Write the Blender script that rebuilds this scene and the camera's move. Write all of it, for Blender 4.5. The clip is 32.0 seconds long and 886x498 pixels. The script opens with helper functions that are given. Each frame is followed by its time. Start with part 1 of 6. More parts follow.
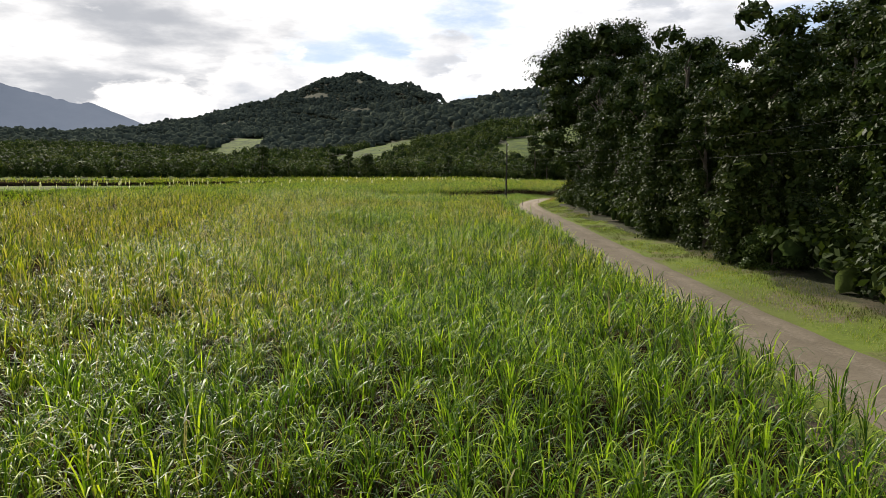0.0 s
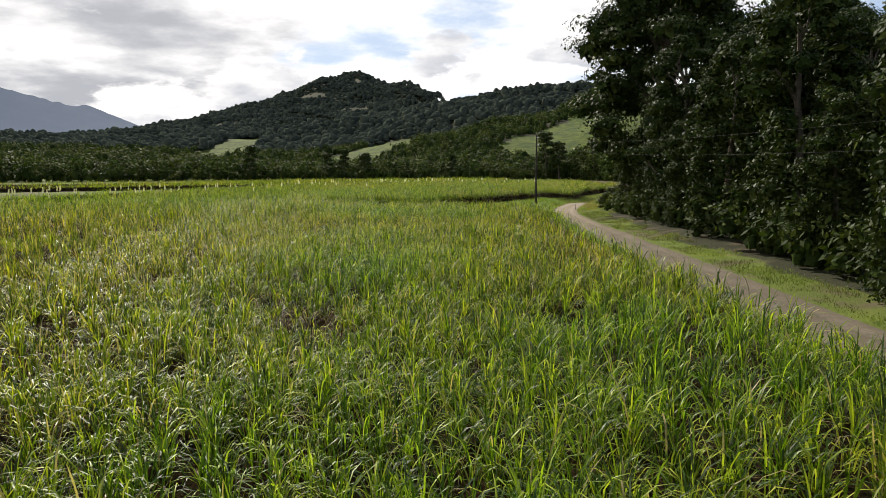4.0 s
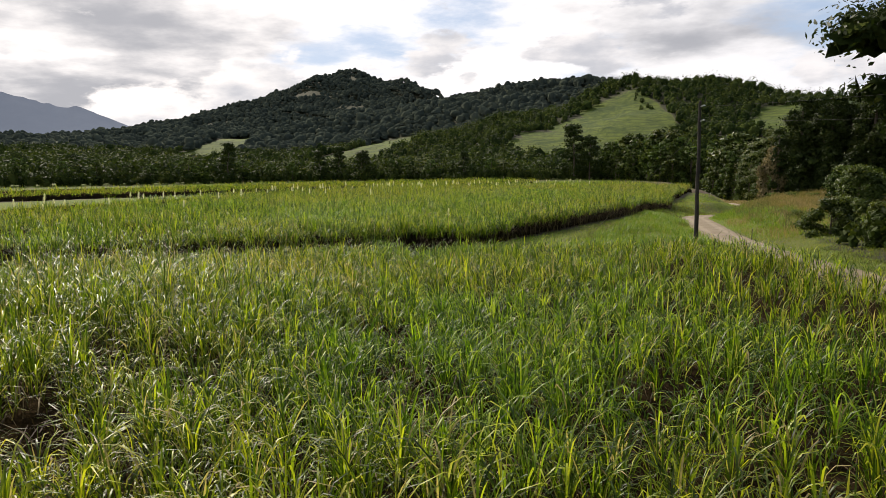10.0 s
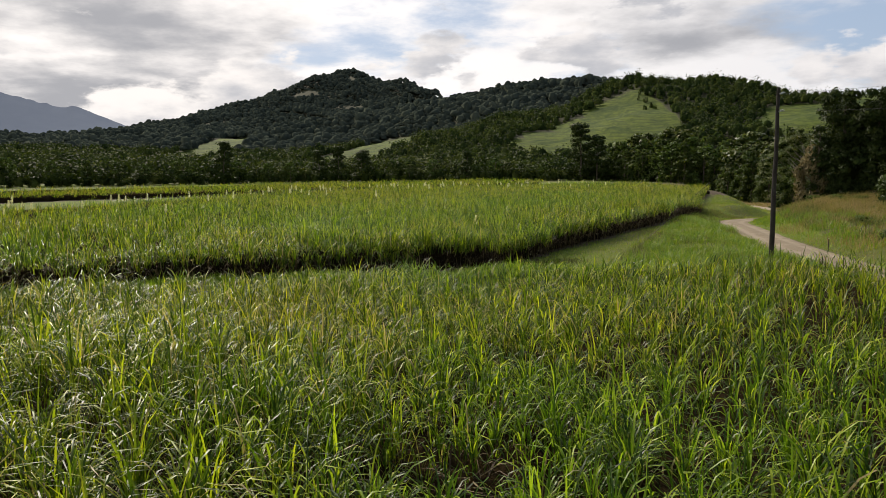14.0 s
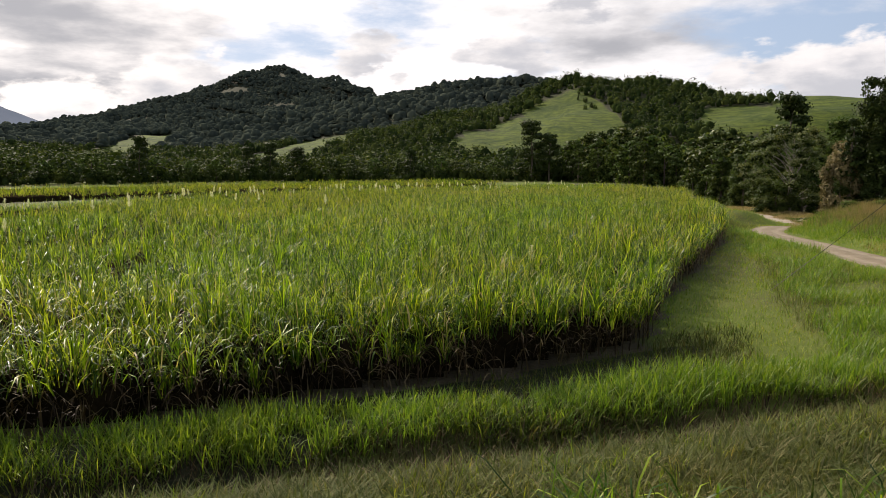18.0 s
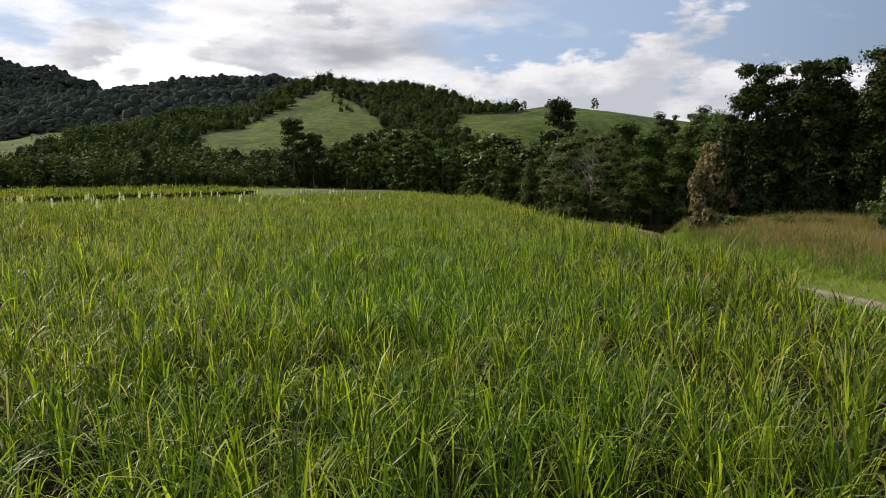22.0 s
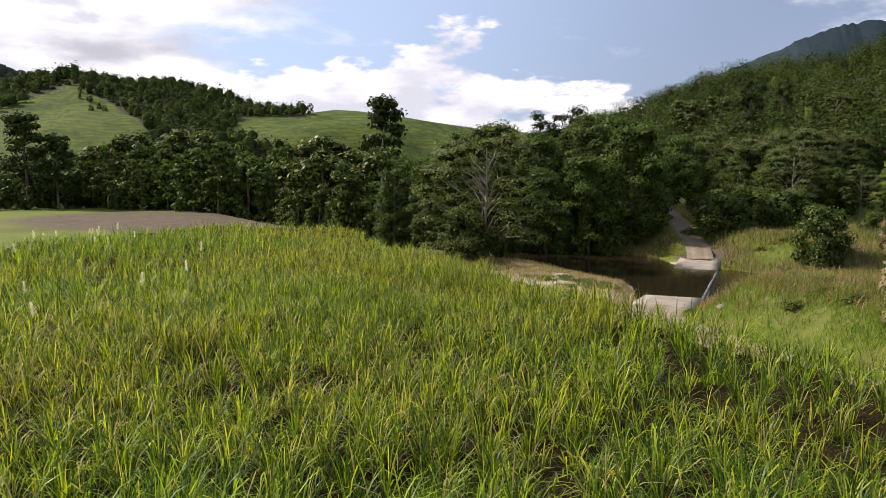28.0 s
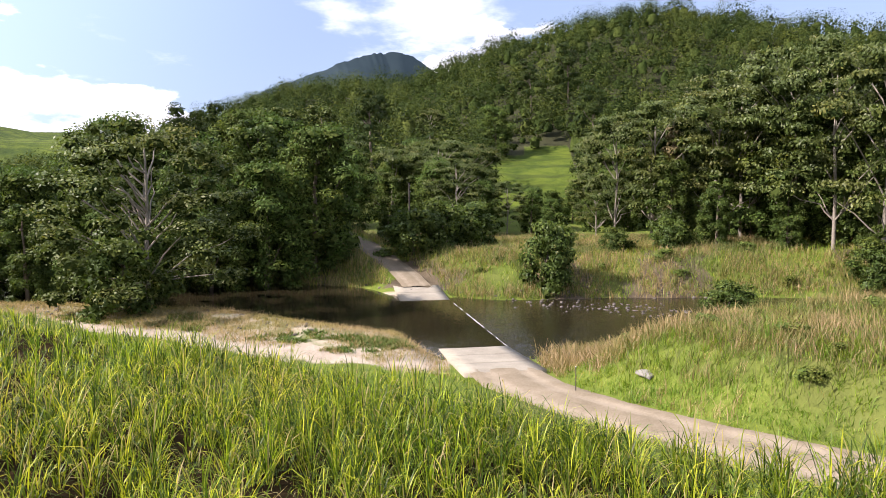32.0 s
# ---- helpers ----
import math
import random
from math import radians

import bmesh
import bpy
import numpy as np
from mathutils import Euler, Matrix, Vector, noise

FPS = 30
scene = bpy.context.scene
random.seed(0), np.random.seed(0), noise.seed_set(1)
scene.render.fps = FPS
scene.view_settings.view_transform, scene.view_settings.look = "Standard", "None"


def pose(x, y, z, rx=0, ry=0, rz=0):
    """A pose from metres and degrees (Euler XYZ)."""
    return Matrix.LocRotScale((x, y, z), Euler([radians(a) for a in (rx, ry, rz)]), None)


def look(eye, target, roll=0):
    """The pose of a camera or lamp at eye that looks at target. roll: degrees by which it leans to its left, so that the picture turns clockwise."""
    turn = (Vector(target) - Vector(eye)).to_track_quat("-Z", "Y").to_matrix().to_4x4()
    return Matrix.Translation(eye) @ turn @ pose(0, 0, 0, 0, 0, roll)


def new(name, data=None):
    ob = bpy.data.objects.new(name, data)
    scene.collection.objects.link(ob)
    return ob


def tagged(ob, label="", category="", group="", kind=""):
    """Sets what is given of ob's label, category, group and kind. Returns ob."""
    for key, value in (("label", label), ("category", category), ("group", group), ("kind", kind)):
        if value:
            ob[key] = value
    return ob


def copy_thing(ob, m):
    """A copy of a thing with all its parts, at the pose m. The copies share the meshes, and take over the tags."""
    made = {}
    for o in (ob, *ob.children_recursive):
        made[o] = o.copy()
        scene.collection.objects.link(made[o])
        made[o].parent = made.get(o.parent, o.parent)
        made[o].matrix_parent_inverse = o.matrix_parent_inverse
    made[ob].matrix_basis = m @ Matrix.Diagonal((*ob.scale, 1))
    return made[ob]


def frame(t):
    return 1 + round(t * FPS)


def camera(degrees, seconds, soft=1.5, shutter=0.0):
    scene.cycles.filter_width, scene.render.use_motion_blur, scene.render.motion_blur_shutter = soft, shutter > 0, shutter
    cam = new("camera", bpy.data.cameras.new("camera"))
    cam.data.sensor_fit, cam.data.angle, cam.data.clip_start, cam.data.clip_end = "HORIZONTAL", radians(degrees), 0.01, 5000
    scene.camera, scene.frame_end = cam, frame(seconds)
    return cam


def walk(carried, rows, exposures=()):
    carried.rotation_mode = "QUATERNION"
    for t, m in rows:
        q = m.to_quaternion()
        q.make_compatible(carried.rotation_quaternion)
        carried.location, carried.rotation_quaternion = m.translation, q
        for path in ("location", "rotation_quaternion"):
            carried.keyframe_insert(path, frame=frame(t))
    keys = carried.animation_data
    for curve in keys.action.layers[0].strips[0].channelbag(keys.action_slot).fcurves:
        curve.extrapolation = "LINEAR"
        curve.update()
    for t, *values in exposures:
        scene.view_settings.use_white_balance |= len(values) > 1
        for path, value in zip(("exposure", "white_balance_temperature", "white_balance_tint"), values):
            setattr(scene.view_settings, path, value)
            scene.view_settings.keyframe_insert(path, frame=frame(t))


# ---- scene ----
cam = camera(63.89, 32.0, 0.6)
ROWS = [
    (0, pose(0.00, 0.00, 5.52, 83.46, -0.48, -4.62)),
    (0.5, pose(-0.02, 3.50, 5.52, 83.44, -0.40, -4.59)),
    (1, pose(0.02, 7.15, 5.53, 83.44, -0.40, -4.61)),
    (1.5, pose(0.13, 10.98, 5.54, 83.44, -0.30, -4.61)),
    (2, pose(0.27, 14.97, 5.54, 83.43, -0.21, -4.59)),
    (2.5, pose(0.43, 19.13, 5.54, 83.45, -0.23, -4.58)),
    (3, pose(0.54, 23.36, 5.53, 83.44, -0.16, -4.56)),
    (3.5, pose(0.61, 27.56, 5.48, 83.45, -0.08, -4.61)),
    (5.5, pose(-0.00, 44.70, 5.32, 83.44, 0.27, -4.71)),
    (6, pose(-0.39, 49.31, 5.27, 83.45, 0.26, -4.74)),
    (6.5, pose(-0.78, 54.01, 5.25, 83.45, 0.33, -4.76)),
    (7, pose(-1.05, 58.85, 5.28, 83.44, 0.42, -4.79)),
    (7.5, pose(-1.10, 63.86, 5.34, 83.45, 0.39, -4.82)),
    (8, pose(-1.03, 68.95, 5.40, 83.45, 0.38, -4.83)),
    (8.5, pose(-0.99, 73.90, 5.42, 83.43, 0.37, -4.85)),
    (9, pose(-1.11, 78.43, 5.40, 83.45, 0.38, -4.90)),
    (9.5, pose(-1.45, 82.40, 5.33, 83.44, 0.44, -4.92)),
    (10, pose(-1.93, 85.95, 5.26, 83.42, 0.44, -4.97)),
    (10.5, pose(-2.36, 88.96, 5.20, 83.46, 0.51, -4.98)),
    (11, pose(-2.61, 91.06, 5.17, 83.46, 0.41, -4.97)),
    (11.5, pose(-2.73, 92.27, 5.16, 83.46, 0.24, -4.98)),
    (12, pose(-2.75, 92.88, 5.16, 83.46, 0.11, -4.97)),
    (12.5, pose(-2.72, 93.22, 5.17, 83.46, 0.11, -4.98)),
    (13, pose(-2.71, 93.72, 5.16, 83.46, 0.15, -5.03)),
    (13.5, pose(-2.81, 94.62, 5.16, 83.46, 0.25, -5.09)),
    (14, pose(-3.10, 95.96, 5.17, 83.46, 0.37, -5.11)),
    (14.5, pose(-3.57, 97.59, 5.17, 83.43, 0.50, -5.16)),
    (16.5, pose(-4.96, 108.26, 4.97, 83.44, 0.53, -5.23)),
    (17, pose(-5.09, 111.70, 4.96, 83.45, 0.45, -5.27)),
    (17.5, pose(-5.14, 115.27, 4.93, 83.44, 0.25, -6.80)),
    (18, pose(-5.08, 119.01, 4.92, 83.44, 0.06, -10.50)),
    (18.5, pose(-4.92, 122.80, 4.90, 83.46, -0.19, -14.98)),
    (19, pose(-4.59, 126.69, 4.89, 83.51, -0.39, -19.14)),
    (19.5, pose(-4.00, 130.85, 4.85, 83.57, -0.42, -20.55)),
    (20, pose(-3.14, 135.18, 4.76, 83.61, -0.29, -20.86)),
    (20.5, pose(-2.28, 139.49, 4.69, 83.69, -0.29, -22.33)),
    (21, pose(-1.55, 143.67, 4.71, 83.77, -0.34, -25.35)),
    (21.5, pose(-0.78, 147.70, 4.79, 83.80, -0.36, -28.20)),
    (22, pose(0.12, 151.72, 4.89, 83.85, -0.30, -30.41)),
    (22.5, pose(1.13, 155.78, 5.01, 83.91, -0.27, -31.33)),
    (23, pose(2.22, 159.81, 5.16, 83.96, -0.23, -32.27)),
    (23.5, pose(3.36, 163.80, 5.32, 84.01, -0.20, -33.31)),
    (24, pose(4.53, 167.78, 5.50, 84.05, -0.23, -35.62)),
    (24.5, pose(5.75, 171.76, 5.67, 84.10, -0.26, -38.62)),
    (25, pose(7.02, 175.75, 5.83, 84.14, -0.14, -41.41)),
    (25.5, pose(8.36, 179.75, 5.98, 84.20, -0.10, -43.09)),
    (27.5, pose(15.74, 195.22, 6.47, 84.38, 0.08, -46.77)),
    (28, pose(17.46, 198.91, 6.63, 84.40, 0.13, -48.53)),
    (28.5, pose(19.17, 202.66, 6.77, 84.46, 0.08, -51.17)),
    (29, pose(20.88, 206.33, 6.89, 84.50, -0.00, -53.95)),
    (29.5, pose(22.70, 209.94, 6.99, 84.57, -0.04, -56.86)),
    (30, pose(24.56, 213.68, 7.07, 84.59, -0.10, -61.37)),
    (30.5, pose(26.36, 217.43, 7.13, 84.70, -0.10, -67.21)),
    (31, pose(28.44, 220.92, 7.14, 84.85, -0.14, -72.79)),
    (31.5, pose(30.90, 224.11, 7.11, 85.02, -0.06, -78.25)),
    (32, pose(33.55, 227.05, 7.08, 85.15, 0.14, -83.31)),
]
EXPOSURES = [(0, 0.26, 6600, 11), (2, 0.18, 6600, 11), (6, 0.2, 6650, 12), (8, 0.1, 6700, 13), (9.5, 0.14, 6750, 14), (12, -0.1, 6800, 13), (14, -0.06, 6800, 13), (18, 0.12, 6850, 15), (19, 0.42, 6900, 24), (20.2, 0.2, 6750, 24), (22, 0.0, 6550, 13), (24, 0.18, 6550, 15), (26, 0.3, 6570, 16), (28, 0.46, 6600, 19), (29.5, 0.62, 6600, 22), (31, 0.9, 6420, 22), (32, 1.16, 6300, 22)]
walk(cam, ROWS, EXPOSURES)

# ---- world, sun ----
SUN_AZ, SUN_EL = -24.0, 37.0        # degrees from +y towards +x, and above the horizon
SUN_DIR = Vector((math.sin(radians(SUN_AZ)) * math.cos(radians(SUN_EL)), math.cos(radians(SUN_AZ)) * math.cos(radians(SUN_EL)), math.sin(radians(SUN_EL))))


class Nodes:
    """Short way to write a node tree."""
    def __init__(self, tree):
        self.tree = tree
        tree.nodes.clear()

    def add(self, kind, inputs=None, **props):
        n = self.tree.nodes.new(kind)
        for k, v in props.items():
            setattr(n, k, v)
        for k, v in (inputs or {}).items():
            self.put(n, k, v)
        return n

    def put(self, n, k, v):
        if isinstance(v, bpy.types.NodeSocket):
            self.tree.links.new(v, n.inputs[k])
        else:
            n.inputs[k].default_value = v

    def math(self, op, a, b=0.0, c=0.0, clamp=False):
        n = self.add("ShaderNodeMath", {0: a, 1: b, 2: c}, operation=op, use_clamp=clamp)
        return n.outputs[0]

    def mix(self, fac, a, b, blend="MIX"):
        n = self.add("ShaderNodeMix", data_type="RGBA", blend_type=blend)
        self.put(n, 0, fac)
        for k, v in ((6, a), (7, b)):
            self.put(n, k, v if isinstance(v, bpy.types.NodeSocket) or len(v) == 4 else (*v, 1))
        return n.outputs[2]

    def ramp(self, fac, stops, interpolation="LINEAR"):
        n = self.add("ShaderNodeValToRGB", {0: fac})
        e = n.color_ramp.elements
        n.color_ramp.interpolation = interpolation
        while len(e) < len(stops):
            e.new(0.5)
        for item, (p, c) in zip(e, stops):
            item.position = p
            item.color = (*c, 1) if len(c) == 3 else c
        return n.outputs[0]

    def smooth(self, v, lo, hi):
        n = self.add("ShaderNodeMapRange", {0: v, 1: lo, 2: hi, 3: 0.0, 4: 1.0}, interpolation_type="SMOOTHSTEP")
        return n.outputs[0]

    def noise(self, vec, scale, detail=4.0, rough=0.55, out=0):
        n = self.add("ShaderNodeTexNoise", {"Scale": scale, "Detail": detail, "Roughness": rough})
        if vec is not None:
            self.put(n, "Vector", vec)
        return n.outputs[out]


def make_world():
    w = bpy.data.worlds.new("world")
    scene.world = w
    w.use_nodes = True
    N = Nodes(w.node_tree)
    sky = N.add("ShaderNodeTexSky", sky_type="NISHITA", sun_disc=False, sun_elevation=radians(SUN_EL), sun_rotation=radians(SUN_AZ), air_density=1.0, dust_density=1.2)
    d = N.add("ShaderNodeTexCoord").outputs["Generated"]
    xyz = N.add("ShaderNodeSeparateXYZ", {0: d})
    up = N.math("ADD", N.math("MAXIMUM", xyz.outputs[2], 0.0), 0.16)
    cx, cy = N.math("DIVIDE", xyz.outputs[0], up), N.math("DIVIDE", xyz.outputs[1], up)
    flat = N.add("ShaderNodeCombineXYZ", {0: cx, 1: cy, 2: 0.7}).outputs[0]
    n1 = N.noise(flat, 0.85, 9.0, 0.56)
    n2 = N.noise(N.add("ShaderNodeVectorMath", {0: flat, 1: (2.15, -0.9, 3.1)}, operation="ADD").outputs[0], 0.62, 8.0, 0.55)
    # the cloud cover thins out from the north-west to the east
    lean = N.math("ADD", N.math("MULTIPLY", xyz.outputs[0], -0.18), N.math("MULTIPLY", xyz.outputs[1], 0.10))
    cover = N.smooth(N.math("ADD", n1, lean), 0.43, 0.57)
    thick = N.smooth(N.math("ADD", n2, N.math("MULTIPLY", lean, 0.8)), 0.50, 0.66)
    glow = N.add("ShaderNodeVectorMath", {0: d, 1: tuple(SUN_DIR)}, operation="DOT_PRODUCT").outputs["Value"]
    halo = N.smooth(glow, 0.5, 1.0)
    bright = N.mix(halo, (0.90, 0.92, 0.95), (1.25, 1.23, 1.2))
    cloud = N.mix(N.math("MULTIPLY", thick, 0.9), bright, (0.36, 0.385, 0.43))
    # thin high haze, brighter towards the sun
    haze = N.mix(N.smooth(glow, 0.0, 0.5), (0.225, 0.29, 0.39), (0.42, 0.55, 0.73))
    blue = N.mix(0.72, N.mix(1.0, sky.outputs[0], (0.105, 0.108, 0.118), "MULTIPLY"), haze)
    col = N.mix(cover, blue, cloud)
    # a bank of heaped clouds low over the land
    wide = N.add("ShaderNodeVectorMath", {0: d, 1: (5.0, 5.0, 13.0)}, operation="MULTIPLY").outputs[0]
    heap = N.math("ADD", N.noise(wide, 1.0, 8.0, 0.55), N.math("MULTIPLY", xyz.outputs[2], -1.15))
    puff = N.math("MULTIPLY", N.smooth(heap, 0.335, 0.40), N.smooth(xyz.outputs[2], 0.0, 0.03))
    under = N.smooth(N.noise(N.add("ShaderNodeVectorMath", {0: wide, 1: (0, 0, 0.45)}, operation="ADD").outputs[0], 1.0, 8.0, 0.55), 0.42, 0.62)
    col = N.mix(puff, col, N.mix(N.math("MULTIPLY", under, 0.75), N.mix(halo, (0.92, 0.92, 0.93), (1.1, 1.08, 1.05)), (0.42, 0.46, 0.53)))
    bg = N.add("ShaderNodeBackground", {0: col, 1: 1.0})
    N.add("ShaderNodeOutputWorld", {0: bg.outputs[0]})


make_world()
sun = new("sun", bpy.data.lights.new("sun", "SUN"))
sun.data.energy, sun.data.angle, sun.data.color = 5.0, radians(0.55), (1.0, 0.93, 0.82)
sun.matrix_world = look(SUN_DIR * 100, (0, 0, 0))


# ---- materials ----
def material(name):
    m = bpy.data.materials.new(name)
    m.use_nodes = True
    return m, Nodes(m.node_tree)


def leaf_material(name, stops, glow=0.35, rough=0.5, patch=0.08, patch_tint=(0.6, 0.62, 0.35), gloss=0.35, tone=0.0):
    """Leaves: a hue for each leaf and each spray, drifting in patches over the ground, with light coming through them."""
    m, N = material(name)
    rnd = N.add("ShaderNodeNewGeometry").outputs["Random Per Island"]
    pos = N.add("ShaderNodeNewGeometry").outputs["Position"]
    big = N.noise(pos, patch, 3.0)
    if tone:
        spray = N.add("ShaderNodeAttribute", attribute_name="tone").outputs["Fac"]
        rnd = N.math("ADD", N.math("MULTIPLY", rnd, 1 - tone), N.math("MULTIPLY", spray, tone))
    col = N.ramp(rnd, stops)
    tint = N.mix(N.smooth(big, 0.42, 0.66), (1, 1, 1), patch_tint)
    col = N.mix(1.0, col, tint, "MULTIPLY")
    p = N.add("ShaderNodeBsdfPrincipled", {"Base Color": col, "Roughness": rough, "Specular IOR Level": gloss})
    t = N.add("ShaderNodeBsdfTranslucent", {"Color": N.mix(1.0, col, (1.25, 1.3, 0.6), "MULTIPLY")})
    mix = N.add("ShaderNodeMixShader", {0: glow, 1: p.outputs[0], 2: t.outputs[0]})
    N.add("ShaderNodeOutputMaterial", {0: mix.outputs[0]})
    return m


def rough_material(name, stops, scale, fine=12.0, rough=0.9, bump=0.3, spec=0.2):
    """A matt surface with a mottled colour at two scales and a fine relief."""
    m, N = material(name)
    pos = N.add("ShaderNodeNewGeometry").outputs["Position"]
    big, small = N.noise(pos, scale, 5.0), N.noise(pos, scale * fine, 6.0, 0.65)
    fac = N.math("ADD", N.math("MULTIPLY", big, 0.6), N.math("MULTIPLY", small, 0.4))
    col = N.ramp(fac, stops)
    b = N.add("ShaderNodeBump", {"Strength": bump, "Distance": 0.1, "Height": small})
    p = N.add("ShaderNodeBsdfPrincipled", {"Base Color": col, "Roughness": rough, "Specular IOR Level": spec, "Normal": b.outputs[0]})
    N.add("ShaderNodeOutputMaterial", {0: p.outputs[0]})
    return m


def make_cane_material():
    """Cane leaves: glossy green blades, yellower where the stand is dry, some withered to straw."""
    m, N = material("cane_leaf")
    geo = N.add("ShaderNodeNewGeometry")
    rnd, pos = geo.outputs["Random Per Island"], geo.outputs["Position"]
    dry = N.add("ShaderNodeAttribute", attribute_name="dry").outputs["Fac"]
    col = N.ramp(rnd, [(0.0, (0.012, 0.034, 0.005)), (0.42, (0.045, 0.105, 0.010)), (0.72, (0.150, 0.265, 0.020)), (1.0, (0.38, 0.50, 0.055))])
    col = N.mix(1.0, col, N.mix(dry, (1.06, 1.04, 0.70), (1.68, 1.05, 0.60)), "MULTIPLY")
    other = N.math("FRACT", N.math("MULTIPLY", rnd, 37.0))
    col = N.mix(N.smooth(N.math("ADD", other, N.math("MULTIPLY", dry, 0.14)), 0.97, 1.02), col, (0.42, 0.33, 0.15))
    col = N.mix(N.math("MULTIPLY", N.smooth(N.noise(pos, 9.0, 3.0), 0.5, 0.75), 0.25), col, (0.36, 0.36, 0.10))
    p = N.add("ShaderNodeBsdfPrincipled", {"Base Color": col, "Roughness": 0.44, "Specular IOR Level": 0.28})
    t = N.add("ShaderNodeBsdfTranslucent", {"Color": N.mix(1.0, col, (1.2, 1.3, 0.6), "MULTIPLY")})
    mix = N.add("ShaderNodeMixShader", {0: 0.46, 1: p.outputs[0], 2: t.outputs[0]})
    N.add("ShaderNodeOutputMaterial", {0: mix.outputs[0]})
    return m


CANE = make_cane_material()
CANE_DRY = leaf_material("dry_cane_leaf", [(0.0, (0.030, 0.018, 0.010)), (0.55, (0.080, 0.050, 0.027)), (1.0, (0.28, 0.21, 0.11))], 0.15, 0.7, 0.1, (0.8, 0.8, 0.75), 0.2)
PLUME = leaf_material("cane_plume", [(0.0, (0.65, 0.63, 0.60)), (1.0, (0.82, 0.80, 0.77))], 0.5, 0.8, 0.2, (0.95, 0.93, 0.9), 0.1)
GRASS = leaf_material("grass_blade", [(0.0, (0.11, 0.19, 0.018)), (0.5, (0.18, 0.27, 0.025)), (0.9, (0.27, 0.31, 0.05)), (1.0, (0.36, 0.30, 0.13))], 0.38, 0.55, 0.12, (1.08, 0.93, 0.8))
GRASS_RANK = leaf_material("rank_grass_blade", [(0.0, (0.085, 0.155, 0.014)), (0.6, (0.155, 0.255, 0.022)), (1.0, (0.26, 0.32, 0.05))], 0.45, 0.5, 0.2, (1.05, 0.95, 0.8), 0.35)
GRASS_DULL = leaf_material("dull_grass_blade", [(0.0, (0.05, 0.075, 0.014)), (0.6, (0.095, 0.125, 0.022)), (1.0, (0.17, 0.15, 0.06))], 0.3, 0.65, 0.2, (0.75, 0.72, 0.7), 0.15)
GRASS_DRY = leaf_material("dry_grass_blade", [(0.0, (0.20, 0.17, 0.07)), (0.5, (0.30, 0.22, 0.11)), (1.0, (0.42, 0.30, 0.19))], 0.3, 0.8, 0.15, (0.85, 0.95, 0.7), 0.1)
GRASS_WEED = leaf_material("weed_leaf", [(0.0, (0.075, 0.095, 0.028)), (0.6, (0.14, 0.16, 0.052)), (1.0, (0.23, 0.21, 0.10))], 0.25, 0.7, 0.3, (1.0, 0.9, 0.8), 0.15)
LEAF_DARK = leaf_material("dark_tree_leaf", [(0.0, (0.016, 0.030, 0.008)), (0.6, (0.030, 0.050, 0.011)), (1.0, (0.055, 0.075, 0.018))], 0.15, 0.55, 0.07, (1.1, 0.95, 0.8), 0.12, tone=0.55)
LEAF_MID = leaf_material("tree_leaf", [(0.0, (0.044, 0.081, 0.015)), (0.6, (0.075, 0.125, 0.025)), (1.0, (0.138, 0.175, 0.037))], 0.28, 0.6, 0.07, (1.15, 0.95, 0.8), 0.15, tone=0.55)
LEAF_VINE = leaf_material("vine_leaf", [(0.0, (0.034, 0.060, 0.011)), (0.6, (0.063, 0.101, 0.018)), (1.0, (0.138, 0.178, 0.032))], 0.28, 0.5, 0.09, (0.95, 0.85, 0.8), 0.22, tone=0.55)
LEAF_OLIVE = leaf_material("olive_tree_leaf", [(0.0, (0.050, 0.075, 0.020)), (0.6, (0.090, 0.120, 0.030)), (1.0, (0.160, 0.180, 0.045))], 0.25, 0.5, 0.09, (1.1, 0.92, 0.8), 0.3, tone=0.55)
FOREST = leaf_material("forest_leaf", [(0.0, (0.012, 0.022, 0.006)), (0.55, (0.038, 0.060, 0.012)), (1.0, (0.105, 0.125, 0.026))], 0.2, 0.7, 0.03, (1.25, 1.12, 1.0), 0.1, tone=0.55)


def crown_material(name, stops):
    """Closed tree crowns far off: a hue for each crown, with leafy relief and the shade of its hollows put into the
    colour.
    """
    m, N = material(name)
    geo = N.add("ShaderNodeNewGeometry")
    pos = geo.outputs["Position"]
    n = N.noise(pos, 0.55, 6.0, 0.7)
    col = N.ramp(N.math("ADD", N.math("MULTIPLY", geo.outputs["Random Per Island"], 0.6), N.math("MULTIPLY", n, 0.4)), stops)
    b = N.add("ShaderNodeBump", {"Strength": 0.4, "Distance": 1.0, "Height": n})
    p = N.add("ShaderNodeBsdfPrincipled", {"Base Color": col, "Roughness": 1.0, "Specular IOR Level": 0.0, "Normal": b.outputs[0]})
    N.add("ShaderNodeOutputMaterial", {0: p.outputs[0]})
    return m


